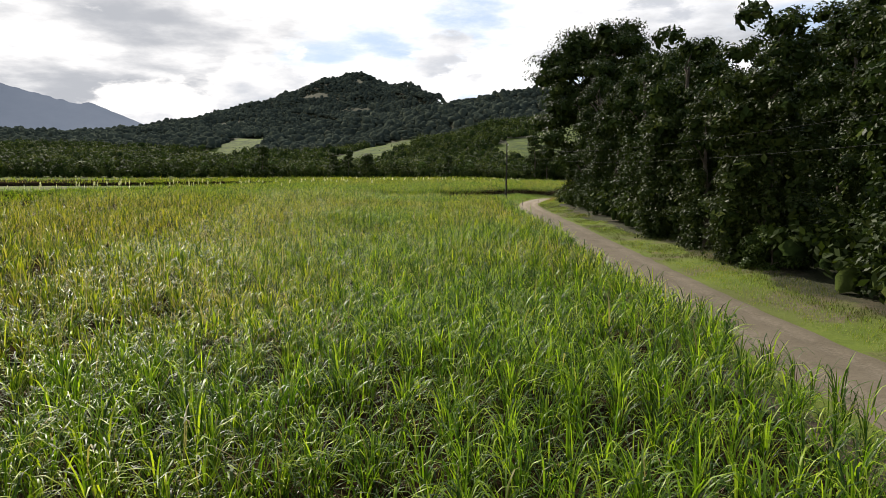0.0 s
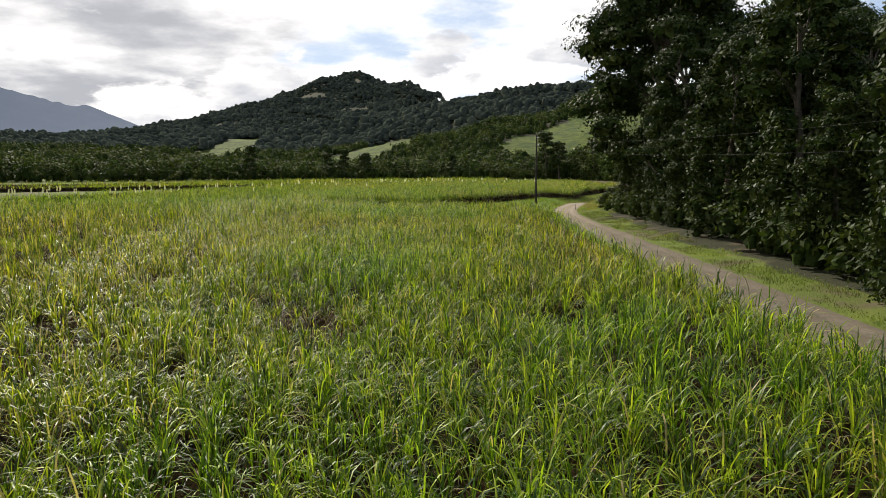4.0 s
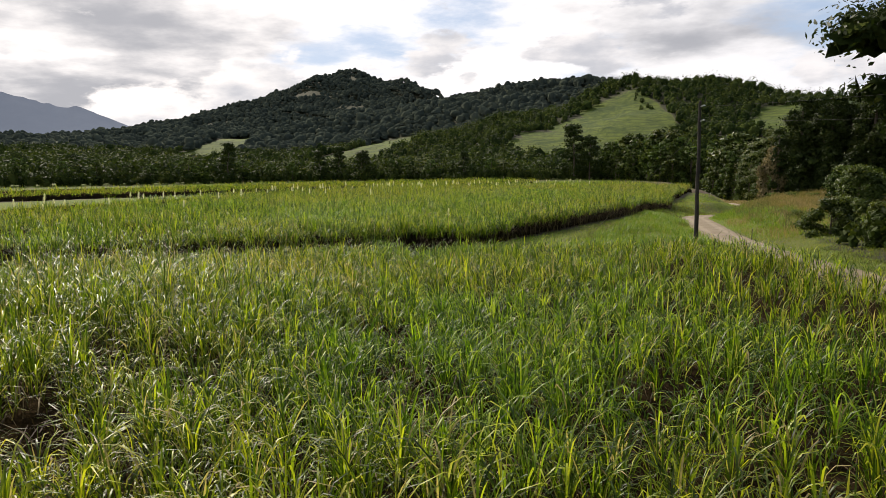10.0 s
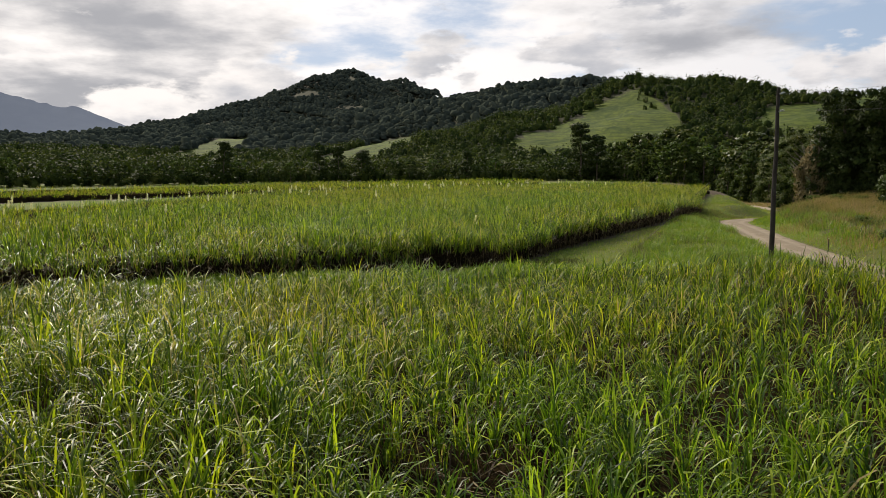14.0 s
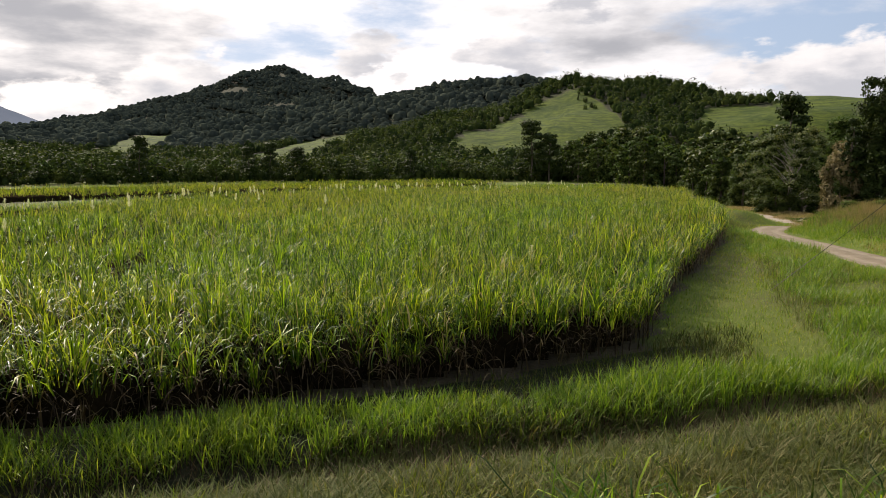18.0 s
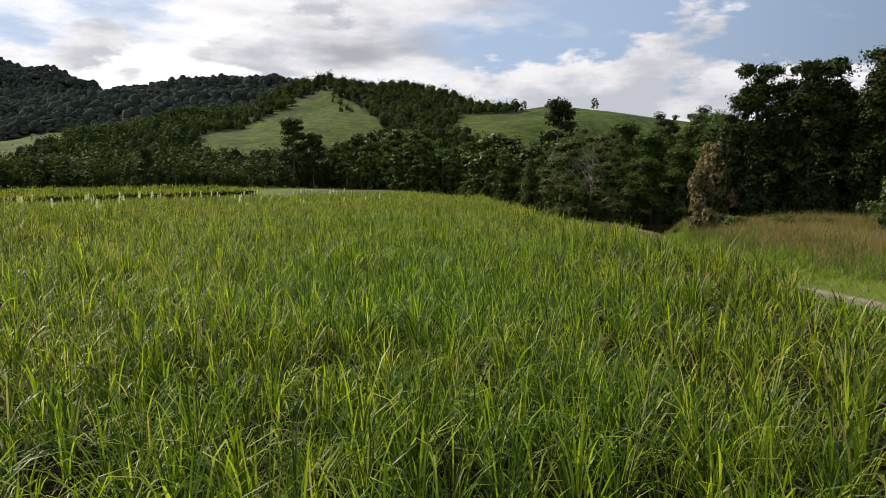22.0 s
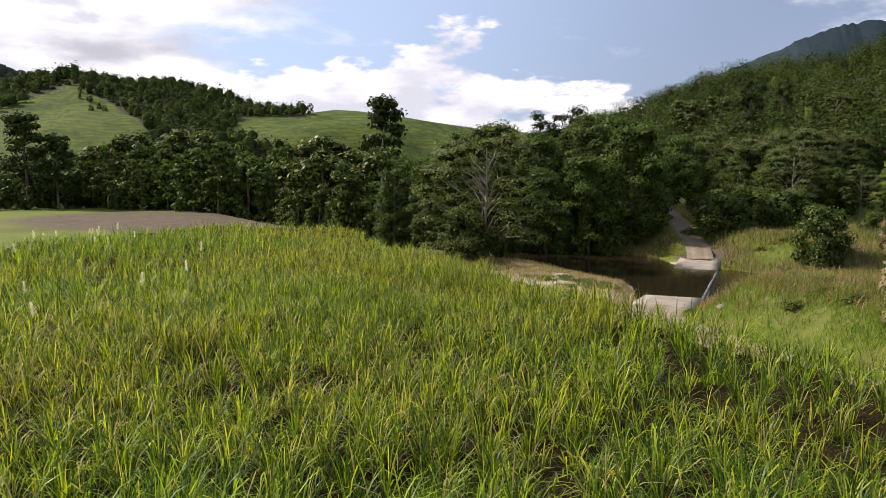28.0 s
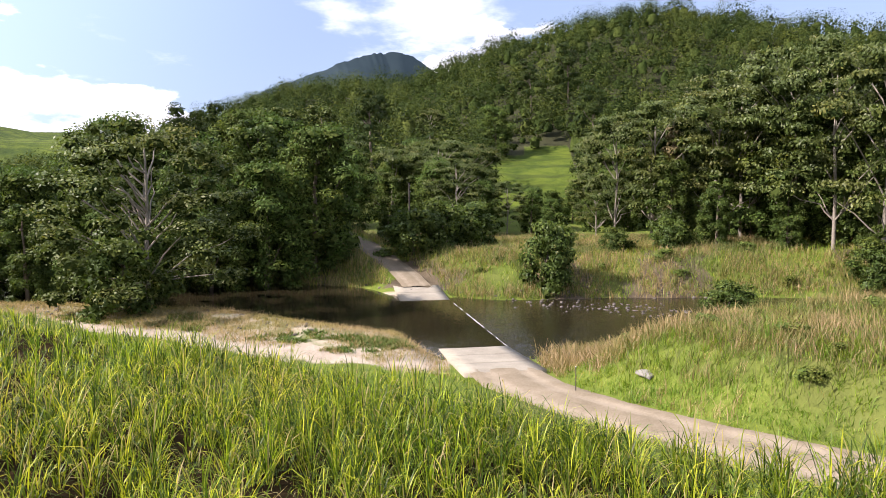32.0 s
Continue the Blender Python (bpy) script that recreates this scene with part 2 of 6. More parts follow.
# dark colour for crown interiors, their inner shade included
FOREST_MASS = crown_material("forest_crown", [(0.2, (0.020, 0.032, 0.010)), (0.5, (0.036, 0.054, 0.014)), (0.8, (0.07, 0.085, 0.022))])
# paler and bluer than near forest: the haze of distance put into the colour
FOREST_FAR = crown_material("hazy_forest_crown", [(0.2, (0.040, 0.050, 0.040)), (0.5, (0.056, 0.068, 0.052)), (0.8, (0.078, 0.09, 0.064))])
LEAF_WEED = leaf_material("weed_clump_leaf", [(0.0, (0.07, 0.11, 0.02)), (0.6, (0.11, 0.16, 0.03)), (1.0, (0.18, 0.20, 0.05))], 0.3, 0.55, 0.2, (1.1, 0.9, 0.8), 0.2, tone=0.55)
TWIG = leaf_material("dead_vine_twig", [(0.0, (0.09, 0.075, 0.04)), (0.6, (0.20, 0.165, 0.09)), (1.0, (0.36, 0.29, 0.17))], 0.15, 0.85, 0.2, (0.9, 0.9, 0.8), 0.1, tone=0.55)
BARK = rough_material("bark", [(0.3, (0.07, 0.055, 0.04)), (0.55, (0.13, 0.105, 0.08)), (0.75, (0.22, 0.19, 0.15))], 1.2, 9.0, 0.9, 0.6)
BARK_PALE = rough_material("pale_bark", [(0.3, (0.14, 0.12, 0.095)), (0.55, (0.22, 0.195, 0.16)), (0.75, (0.32, 0.29, 0.25))], 1.0, 9.0, 0.85, 0.4)


def make_dirt():
    """Packed dirt: pale in the wheel tracks, darker and grassier along the middle and the sides."""
    m, N = material("road_dirt")
    pos = N.add("ShaderNodeNewGeometry").outputs["Position"]
    mid, fine = N.noise(pos, 0.5, 5.0, 0.6), N.noise(pos, 7.0, 6.0, 0.7)
    f = N.math("ADD", N.math("MULTIPLY", mid, 0.5), N.math("MULTIPLY", fine, 0.5))
    loose = N.ramp(f, [(0.3, (0.15, 0.12, 0.078)), (0.5, (0.22, 0.178, 0.122)), (0.7, (0.285, 0.235, 0.17))])
    packed = N.ramp(f, [(0.3, (0.185, 0.15, 0.102)), (0.5, (0.265, 0.218, 0.155)), (0.7, (0.33, 0.275, 0.205))])
    track = N.add("ShaderNodeAttribute", attribute_name="track").outputs["Fac"]
    col = N.mix(N.smooth(N.math("ADD", track, N.math("MULTIPLY", N.math("SUBTRACT", mid, 0.5), 0.9)), 0.2, 0.8), loose, packed)
    # darker beside the grove, with specks of the loose dirt
    road_dark = N.math("SUBTRACT", 1.0, N.smooth(N.math("ADD", N.add("ShaderNodeSeparateXYZ", {0: pos}).outputs[1], N.math("MULTIPLY", mid, 30.0)), 95.0, 165.0))
    # the far track beyond the ford gets its tree shade in the colour
    road_dark = N.math("MAXIMUM", road_dark, N.smooth(N.add("ShaderNodeSeparateXYZ", {0: pos}).outputs[0], 126.0, 136.0))
    col = N.mix(road_dark, col, N.mix(1.0, N.mix(N.smooth(fine, 0.42, 0.6), loose, col), (0.60, 0.61, 0.62), "MULTIPLY"))
    b = N.add("ShaderNodeBump", {"Strength": 0.4, "Distance": 0.06, "Height": fine})
    p = N.add("ShaderNodeBsdfPrincipled", {"Base Color": col, "Roughness": 0.95, "Specular IOR Level": 0.15, "Normal": b.outputs[0]})
    N.add("ShaderNodeOutputMaterial", {0: p.outputs[0]})
    return m


DIRT = make_dirt()
CONCRETE = rough_material("concrete", [(0.3, (0.20, 0.175, 0.135)), (0.55, (0.29, 0.26, 0.205)), (0.75, (0.36, 0.325, 0.265))], 0.5, 12.0, 0.85, 0.2)
STONE = rough_material("river_stone", [(0.3, (0.05, 0.042, 0.034)), (0.5, (0.10, 0.085, 0.07)), (0.75, (0.20, 0.175, 0.15))], 1.6, 7.0, 0.7, 0.3, 0.4)
PALE_STONE = rough_material("pale_boulder_stone", [(0.3, (0.13, 0.125, 0.10)), (0.5, (0.21, 0.20, 0.17)), (0.75, (0.30, 0.29, 0.26))], 1.2, 7.0, 0.85, 0.5)
# brown thatch, with the shade below the leaves put into its colour
THATCH_SHADE = rough_material("shaded_cane_thatch", [(0.3, (0.012, 0.009, 0.005)), (0.5, (0.024, 0.017, 0.009)), (0.72, (0.05, 0.034, 0.018))], 0.9, 8.0, 1.0, 0.8, 0.0)
POLE = rough_material("weathered_pole_timber", [(0.3, (0.035, 0.03, 0.026)), (0.55, (0.06, 0.052, 0.045)), (0.75, (0.10, 0.088, 0.075))], 1.5, 10.0, 0.9, 0.5)
WIRE = rough_material("wire_metal", [(0.3, (0.03, 0.03, 0.03)), (0.7, (0.06, 0.06, 0.06))], 2.0, 5.0, 0.8, 0.0, 0.15)
PORCELAIN = rough_material("porcelain", [(0.3, (0.5, 0.5, 0.48)), (0.7, (0.7, 0.7, 0.68))], 3.0, 5.0, 0.3, 0.0, 0.5)


def make_ground_material():
    m, N = material("ground_cover")
    pos = N.add("ShaderNodeNewGeometry").outputs["Position"]
    big, mid, fine = N.noise(pos, 0.035, 4.0), N.noise(pos, 0.5, 5.0, 0.6), N.noise(pos, 6.0, 5.0, 0.65)
    # cattle terraces along the contours of the pastures
    z = N.add("ShaderNodeSeparateXYZ", {0: pos}).outputs[2]
    step = N.math("SINE", N.math("ADD", N.math("MULTIPLY", z, 2.6), N.math("MULTIPLY", N.noise(pos, 0.03, 3.0), 22.0)))
    grass = N.ramp(N.math("ADD", N.math("MULTIPLY", mid, 0.55), N.math("MULTIPLY", fine, 0.45)), [(0.3, (0.06, 0.088, 0.013)), (0.5, (0.11, 0.148, 0.02)), (0.7, (0.17, 0.19, 0.038))])
    grass = N.mix(N.smooth(big, 0.45, 0.62), grass, (0.095, 0.098, 0.03))
    pasture = N.mix(N.math("MULTIPLY", N.smooth(step, 0.3, 1.0), N.math("MULTIPLY", N.smooth(big, 0.35, 0.6), 0.55)), N.mix(N.smooth(N.math("ADD", N.math("MULTIPLY", big, 0.4), N.math("MULTIPLY", N.noise(pos, 0.11, 6.0, 0.75), 0.6)), 0.36, 0.62), (0.020, 0.042, 0.004), (0.088, 0.118, 0.012)), (0.026, 0.036, 0.008))
    soil = N.ramp(N.math("ADD", N.math("MULTIPLY", mid, 0.5), N.math("MULTIPLY", fine, 0.5)), [(0.3, (0.05, 0.038, 0.024)), (0.5, (0.10, 0.078, 0.05)), (0.7, (0.165, 0.13, 0.088))])
    sand = N.ramp(N.math("ADD", N.math("MULTIPLY", mid, 0.5), N.math("MULTIPLY", fine, 0.5)), [(0.3, (0.19, 0.155, 0.115)), (0.5, (0.36, 0.30, 0.23)), (0.7, (0.48, 0.41, 0.32))])
    # dark litter floor, with the shade of trees and cane put into the colour
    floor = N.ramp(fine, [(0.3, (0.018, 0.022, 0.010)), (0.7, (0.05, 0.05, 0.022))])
    col = grass
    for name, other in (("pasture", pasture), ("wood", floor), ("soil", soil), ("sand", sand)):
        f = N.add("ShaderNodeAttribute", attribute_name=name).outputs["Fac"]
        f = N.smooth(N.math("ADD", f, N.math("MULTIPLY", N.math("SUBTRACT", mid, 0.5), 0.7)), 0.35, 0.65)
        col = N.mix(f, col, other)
    b = N.add("ShaderNodeBump", {"Strength": 0.6, "Distance": 0.15, "Height": N.math("ADD", fine, N.math("MULTIPLY", mid, 1.0))})
    p = N.add("ShaderNodeBsdfPrincipled", {"Base Color": col, "Roughness": 0.95, "Specular IOR Level": 0.15, "Normal": b.outputs[0]})
    N.add("ShaderNodeOutputMaterial", {0: p.outputs[0]})
    return m


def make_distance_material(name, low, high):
    """Mountains so far off that only their mass shows: haze painted in as air-blue colour and a faint glow."""
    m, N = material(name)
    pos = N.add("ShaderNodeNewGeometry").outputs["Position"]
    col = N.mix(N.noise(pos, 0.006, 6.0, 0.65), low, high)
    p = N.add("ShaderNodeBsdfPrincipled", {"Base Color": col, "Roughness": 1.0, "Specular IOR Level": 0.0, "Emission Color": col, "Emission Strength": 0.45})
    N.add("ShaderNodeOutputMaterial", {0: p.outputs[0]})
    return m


def make_water_material(name, ripple, scale):
    m, N = material(name)
    pos = N.add("ShaderNodeNewGeometry").outputs["Position"]
    h = N.math("ADD", N.noise(pos, scale, 4.0, 0.6), N.math("MULTIPLY", N.noise(pos, scale * 0.12, 3.0), 1.5))
    b = N.add("ShaderNodeBump", {"Strength": ripple, "Distance": 0.1, "Height": h})
    col = N.mix(N.noise(pos, 0.15, 3.0), (0.010, 0.009, 0.005), (0.026, 0.020, 0.010))
    p = N.add("ShaderNodeBsdfPrincipled", {"Base Color": col, "Roughness": 0.04, "IOR": 1.33, "Specular IOR Level": 0.5, "Normal": b.outputs[0]})
    N.add("ShaderNodeOutputMaterial", {0: p.outputs[0]})
    return m


GROUND = make_ground_material()
WATER = make_water_material("still_river_water", 0.12, 1.6)
RIFFLE = make_water_material("rippled_river_water", 0.25, 3.0)
FOAM = rough_material("white_water", [(0.4, (0.22, 0.23, 0.24)), (0.62, (0.62, 0.63, 0.64))], 3.0, 5.0, 0.5, 0.3)


# ---- shapes ----
def S(v):
    v = np.clip(v, 0.0, 1.0)
    return v * v * (3 - 2 * v)


def lattice(ix, iy, seed):
    h = np.sin(ix * 127.1 + iy * 311.7 + seed * 74.7) * 43758.5453
    return h - np.floor(h)


def vnoise(x, y, cell, seed=0.0):
    """Smooth noise from 0 to 1 with cells of that size."""
    x, y = np.asarray(x, float) / cell, np.asarray(y, float) / cell
    ix, iy = np.floor(x), np.floor(y)
    fx, fy = S(x - ix), S(y - iy)
    a, b = lattice(ix, iy, seed), lattice(ix + 1, iy, seed)
    c, d = lattice(ix, iy + 1, seed), lattice(ix + 1, iy + 1, seed)
    return (a * (1 - fx) + b * fx) * (1 - fy) + (c * (1 - fx) + d * fx) * fy


def fbm(x, y, cell, seed=0.0):
    return vnoise(x, y, cell, seed) * 0.55 + vnoise(x, y, cell * 0.47, seed + 5) * 0.3 + vnoise(x, y, cell * 0.21, seed + 9) * 0.15


def along(x, y, line):
    """The distance from a line through points (x, y, ...), the other values at its nearest point, and on which side."""
    x, y = np.asarray(x, float), np.asarray(y, float)
    best, val, side = np.full(x.shape, 1e9), np.zeros(x.shape), np.zeros(x.shape)
    for p, q in zip(line, line[1:]):
        dx, dy = q[0] - p[0], q[1] - p[1]
        u = np.clip(((x - p[0]) * dx + (y - p[1]) * dy) / (dx * dx + dy * dy), 0, 1)
        d = np.hypot(x - p[0] - u * dx, y - p[1] - u * dy)
        m = d < best
        best = np.where(m, d, best)
        if len(p) > 2:
            val = np.where(m, p[2] + u * (q[2] - p[2]), val)
        side = np.where(m, np.sign((x - p[0]) * dy - (y - p[1]) * dx), side)
    return best, val, side


def smooth_line(points, step=2.0):
    """A smooth curve through points, with a value at about each step."""
    out = []
    for i in range(len(points) - 1):
        p = [np.array(points[min(max(k, 0), len(points) - 1)], float) for k in (i - 1, i, i + 1, i + 2)]
        n = max(1, int(np.hypot(*(p[2] - p[1])[:2]) / step))
        for k in range(n):
            u = k / n
            out.append(tuple(0.5 * (2 * p[1] + (p[2] - p[0]) * u + (2 * p[0] - 5 * p[1] + 4 * p[2] - p[3]) * u * u + (3 * p[1] - p[0] - 3 * p[2] + p[3]) * u ** 3)))
    out.append(tuple(map(float, points[-1])))
    return out


ROAD = smooth_line([(11.5, -60, -.6), (13.2, 0, -.6), (14.6, 28, -.6), (16.3, 47, -.6), (19.3, 75, -.7), (22.4, 100, -1.0), (26, 127, -1.35), (30.2, 147, -1.7), (34.8, 162, -1.9), (39.8, 176, -2.1), (44.5, 188, -2.5), (51, 199, -3.1), (59, 209.5, -3.8), (67.5, 219.5, -4.5), (76, 226, -5.2), (84, 228.7, -5.85)], 2.0)
FAR_ROAD = smooth_line([(125, 241.2, -5.66), (132, 244.5, -4.4), (142, 251, -2.2), (152, 258, -0.6), (164, 265, 0.8), (185, 272, 2.2)], 2.0)
RIVER = smooth_line([(80, 20, -6.4), (98, 100, -6.4), (108, 155, -6.4), (111.5, 188, -6.4), (109, 212, -6.4), (105.8, 235, -6.4), (114, 254, -6.4), (117, 276, -6.4), (119, 300, -6.4), (128, 335, -6.4), (146, 400, -6.4), (170, 520, -6.4)], 4.0)
WATER_Z = -6.4
# crests of the hills: x, y, z, each with the width of its flanks
CRESTS = [
    (1150, [(-1500, 1500, 30), (-1000, 1650, 62), (-680, 1560, 68), (-480, 1700, 92), (-370, 1870, 142), (-250, 2000, 190), (-170, 2080, 240), (-80, 2180, 278), (20, 2170, 250), (70, 2190, 226), (133, 2190, 192), (330, 2300, 190), (700, 2300, 200)]),
    (560, [(60, 1330, 95), (160, 1290, 118), (240, 1260, 128), (330, 1240, 142), (520, 1200, 120), (800, 1150, 90)]),
    (330, [(190, 850, 62), (268, 828, 90), (330, 780, 84), (404, 690, 62), (470, 640, 59), (540, 590, 51)]),
    (300, [(270, 640, 30), (330, 580, 46), (370, 550, 52), (430, 500, 40), (520, 470, 28)]),
    (330, [(-480, 1180, 12), (-330, 1130, 26), (-215, 1090, 44), (-150, 1160, 52)]),
    (280, [(-110, 1000, 14), (-40, 1020, 30), (30, 1030, 44), (110, 1060, 48)]),
    (520, [(640, 560, 36), (600, 470, 58), (620, 370, 78), (560, 255, 80), (520, 180, 101), (490, 140, 106), (470, 100, 96), (450, -20, 84), (460, -200, 80)]),
]
RU, RN = (0.48, 0.877), (0.877, -0.48)      # along and across the cane rows of the second field


def rows_uv(x, y):
    return x * RU[0] + y * RU[1], x * RN[0] + y * RN[1]


def front_line(x):
    """The south edge of the second cane field."""
    return 138.6 + 0.29 * (x - 0.0)


def front_gap(x, y):
    return front_line(x) - y


def ditch(x, y):
    """The distance across from the middle of the drain along the headland, and its depth there."""
    return front_gap(x, y) - np.clip(4.75 + 0.17 * (x + 1), 2.9, 7.0), S((12 - x) / 5) * S((x + 70) / 20)


def hills(x, y):
    z = np.zeros(np.shape(x))
    for width, crest in CRESTS:
        d, top, _ = along(x, y, crest)
        d = d * (0.8 + 0.45 * fbm(x, y, width * 0.4, width % 7))
        k = np.clip(1 - d / width, 0, 1)
        if crest[0][0] > 600:
            k = k * (0.2 * S((x - 195) / 62) + 0.8 * np.clip((x - 195) / 270, 0, 1))
        else:
            k = k * S((y - 440) / 160)
        h = top * (0.55 * k + 0.45 * k * k * (3 - 2 * k)) * (0.93 + 0.14 * vnoise(x, y, 60, 3))
        z = np.maximum(z, h) + 0.12 * np.minimum(z, h)
    # spurs and gullies
    fold = np.abs(fbm(x + 0.25 * y, y * 0.35, 70, 61) - 0.5) * 2
    return z * (1 - 0.20 * S(z / 30) * S((95 - z) / 60) * (0.55 - fold) * (y > 430))


def ground_z(x, y):
    x, y = np.asarray(x, float), np.asarray(y, float)
    z = -0.5 - 0.6 * S((y - 108) / 28)
    s, n = rows_uv(x, y)
    z = z - 1.3 * S((n + 82) / 26) * S((y - 170) / 50)
    z = z + 0.25 * (fbm(x, y, 18, 2) - 0.5)
    across, deep = ditch(x, y)
    z = z - deep * (0.6 * np.exp(-(across / 0.75) ** 2) - 0.16 * np.exp(-((across - 2.2) / 1.2) ** 2) - 0.12 * np.exp(-((across + 1.9) / 0.8) ** 2)) * (0.8 + 0.4 * vnoise(x, y, 2.5, 71))
    dr, zr, side = along(x, y, ROAD)
    east = np.where(side > 0, 1.0, 0.0)
    bank = 1.9 * np.exp(-((x - 72) / 17) ** 2 - ((y - 197) / 24) ** 2)
    z = z + east * bank * S((dr - 2) / 10)
    z = z + hills(x, y)
    dv, _, vs = along(x, y, RIVER)
    west = vs < 0
    reach = np.where(west, 12 + 22 * np.exp(-((y - 243) / 26) ** 2), 17)
    w = 1 - S((dv - 10.5) / reach)
    z = z * (1 - w) + (-7.3 + 0.5 * (vnoise(x, y, 6, 4) - 0.5)) * w
    # the near shore above the ford: a low berm and a flat of sand
    shore = 9 + 6 * S((240 - y) / 8)
    flat = -7.3 + 1.65 * S((dv - shore + 4) / 7) + 0.3 * np.exp(-((dv - shore - 5) / 2.5) ** 2) * (0.5 + vnoise(x, y, 4, 8))
    w = west * (1 - S((dv - 24) / 10)) * S((y - 227) / 6) * (1 - S((y - 284) / 16))
    z = z * (1 - w) + flat * w
    # roads lie in the land
    w = 1 - S((dr - 2.2 - 0.7 * S((y - 190) / 30)) / 5.0)
    z = z * (1 - w) + (zr - 0.05) * w
    df, zf, _ = along(x, y, FAR_ROAD)
    w = 1 - S((df - 2.0) / 5.0)
    z = z * (1 - w) + (zf - 0.05) * w
    df, zf, _ = along(x, y, [(83, 228.4, -6.1), (93.5, 231.6, -6.75), (119, 239.4, -6.75), (126, 241.6, -5.6)])
    w = 1 - S((df - 3.2) / 3.5)
    z = z * (1 - w) + np.minimum(z, zf) * w
    z = z + (0.10 * (vnoise(x, y, 2.2, 6) - 0.5) + 0.7 * (fbm(x, y, 7, 16) - 0.5) * east * S((dr - 4) / 5)) * S((dr - 1.9) / 1.0)
    return z


PASTURES = [
    [(251, 797), (256, 737), (238, 647), (226, 609), (203, 592), (155, 572), (120, 585), (98, 640), (100, 668), (142, 726), (167, 750), (201, 777), (233, 802)],
    [(252, 604), (281, 632), (316, 666), (333, 684), (346, 674), (366, 650), (378, 660), (384, 730), (480, 700), (560, 640), (540, 560), (520, 470), (420, 460), (330, 495), (268, 550)],
    [(-260, 790), (-215, 900), (-228, 1180), (-185, 1180), (-160, 960), (-170, 850)],
    [(-70, 730), (5, 960), (44, 920), (36, 790), (-15, 700)],
    [(205, 212), (204, 236), (224, 236), (244, 240), (262, 243), (285, 236), (294, 226), (294, 212), (262, 211), (247, 213), (222, 212)],
]


def inside_poly(x, y, poly):
    r = np.zeros(np.shape(x), bool)
    for (ax, ay), (bx, by) in zip(poly, poly[1:] + poly[:1]):
        if ay != by:
            r ^= ((ay > y) != (by > y)) & (x < (bx - ax) * (y - ay) / (by - ay) + ax)
    return r


def clearing(x, y):
    """Where the hills are pasture, 0 or 1."""
    size = np.clip(y / 110, 2, 8)
    jx, jy = x + size * (fbm(x, y, 40, 8) - 0.5) * 2, y + size * (fbm(x, y, 40, 18) - 0.5) * 2
    k = np.zeros(np.shape(x), bool)
    for poly in PASTURES:
        k |= inside_poly(jx, jy, poly)
    return k * 1.0


def mesh_from(name, verts, faces, mat=None, smooth=False):
    """A mesh from arrays: verts (n, 3), faces (m, 3 or 4)."""
    me = bpy.data.meshes.new(name)
    verts, faces = np.asarray(verts, np.float32), np.asarray(faces, np.int32)
    k = faces.shape[1]
    me.vertices.add(len(verts))
    me.vertices.foreach_set("co", verts.ravel())
    me.loops.add(faces.size)
    me.loops.foreach_set("vertex_index", faces.ravel())
    me.polygons.add(len(faces))
    me.polygons.foreach_set("loop_start", np.arange(0, faces.size, k, dtype=np.int32))
    if smooth:
        me.polygons.foreach_set("use_smooth", np.ones(len(faces), bool))
    me.update(calc_edges=True)
    if mat:
        me.materials.append(mat)
    return me


def part(name, me, parent, label=""):
    ob = new(name, me)
    ob.parent = parent
    return tagged(ob, label)


def thing(name, label, category, x, y, z=None, turn=0.0, group="", kind=""):
    ob = new(name)
    ob.empty_display_size = 0.3
    ob.location = (x, y, float(ground_z(x, y)) if z is None else z)
    ob.rotation_euler = (0, 0, radians(turn))
    return tagged(ob, label, category, group, kind)


# ---- the ground, one sheet ----
def spread(lo, hi, step, first, last, grow=1.09):
    mid = list(np.arange(lo, hi + step * 0.5, step))
    a, d, left = lo, step, []
    while a > first:
        d *= grow
        a -= d
        left.append(a)
    a, d, right = mid[-1], step, []
    while a < last:
        d *= grow
        a += d
        right.append(a)
    return np.array(left[::-1] + mid + right)


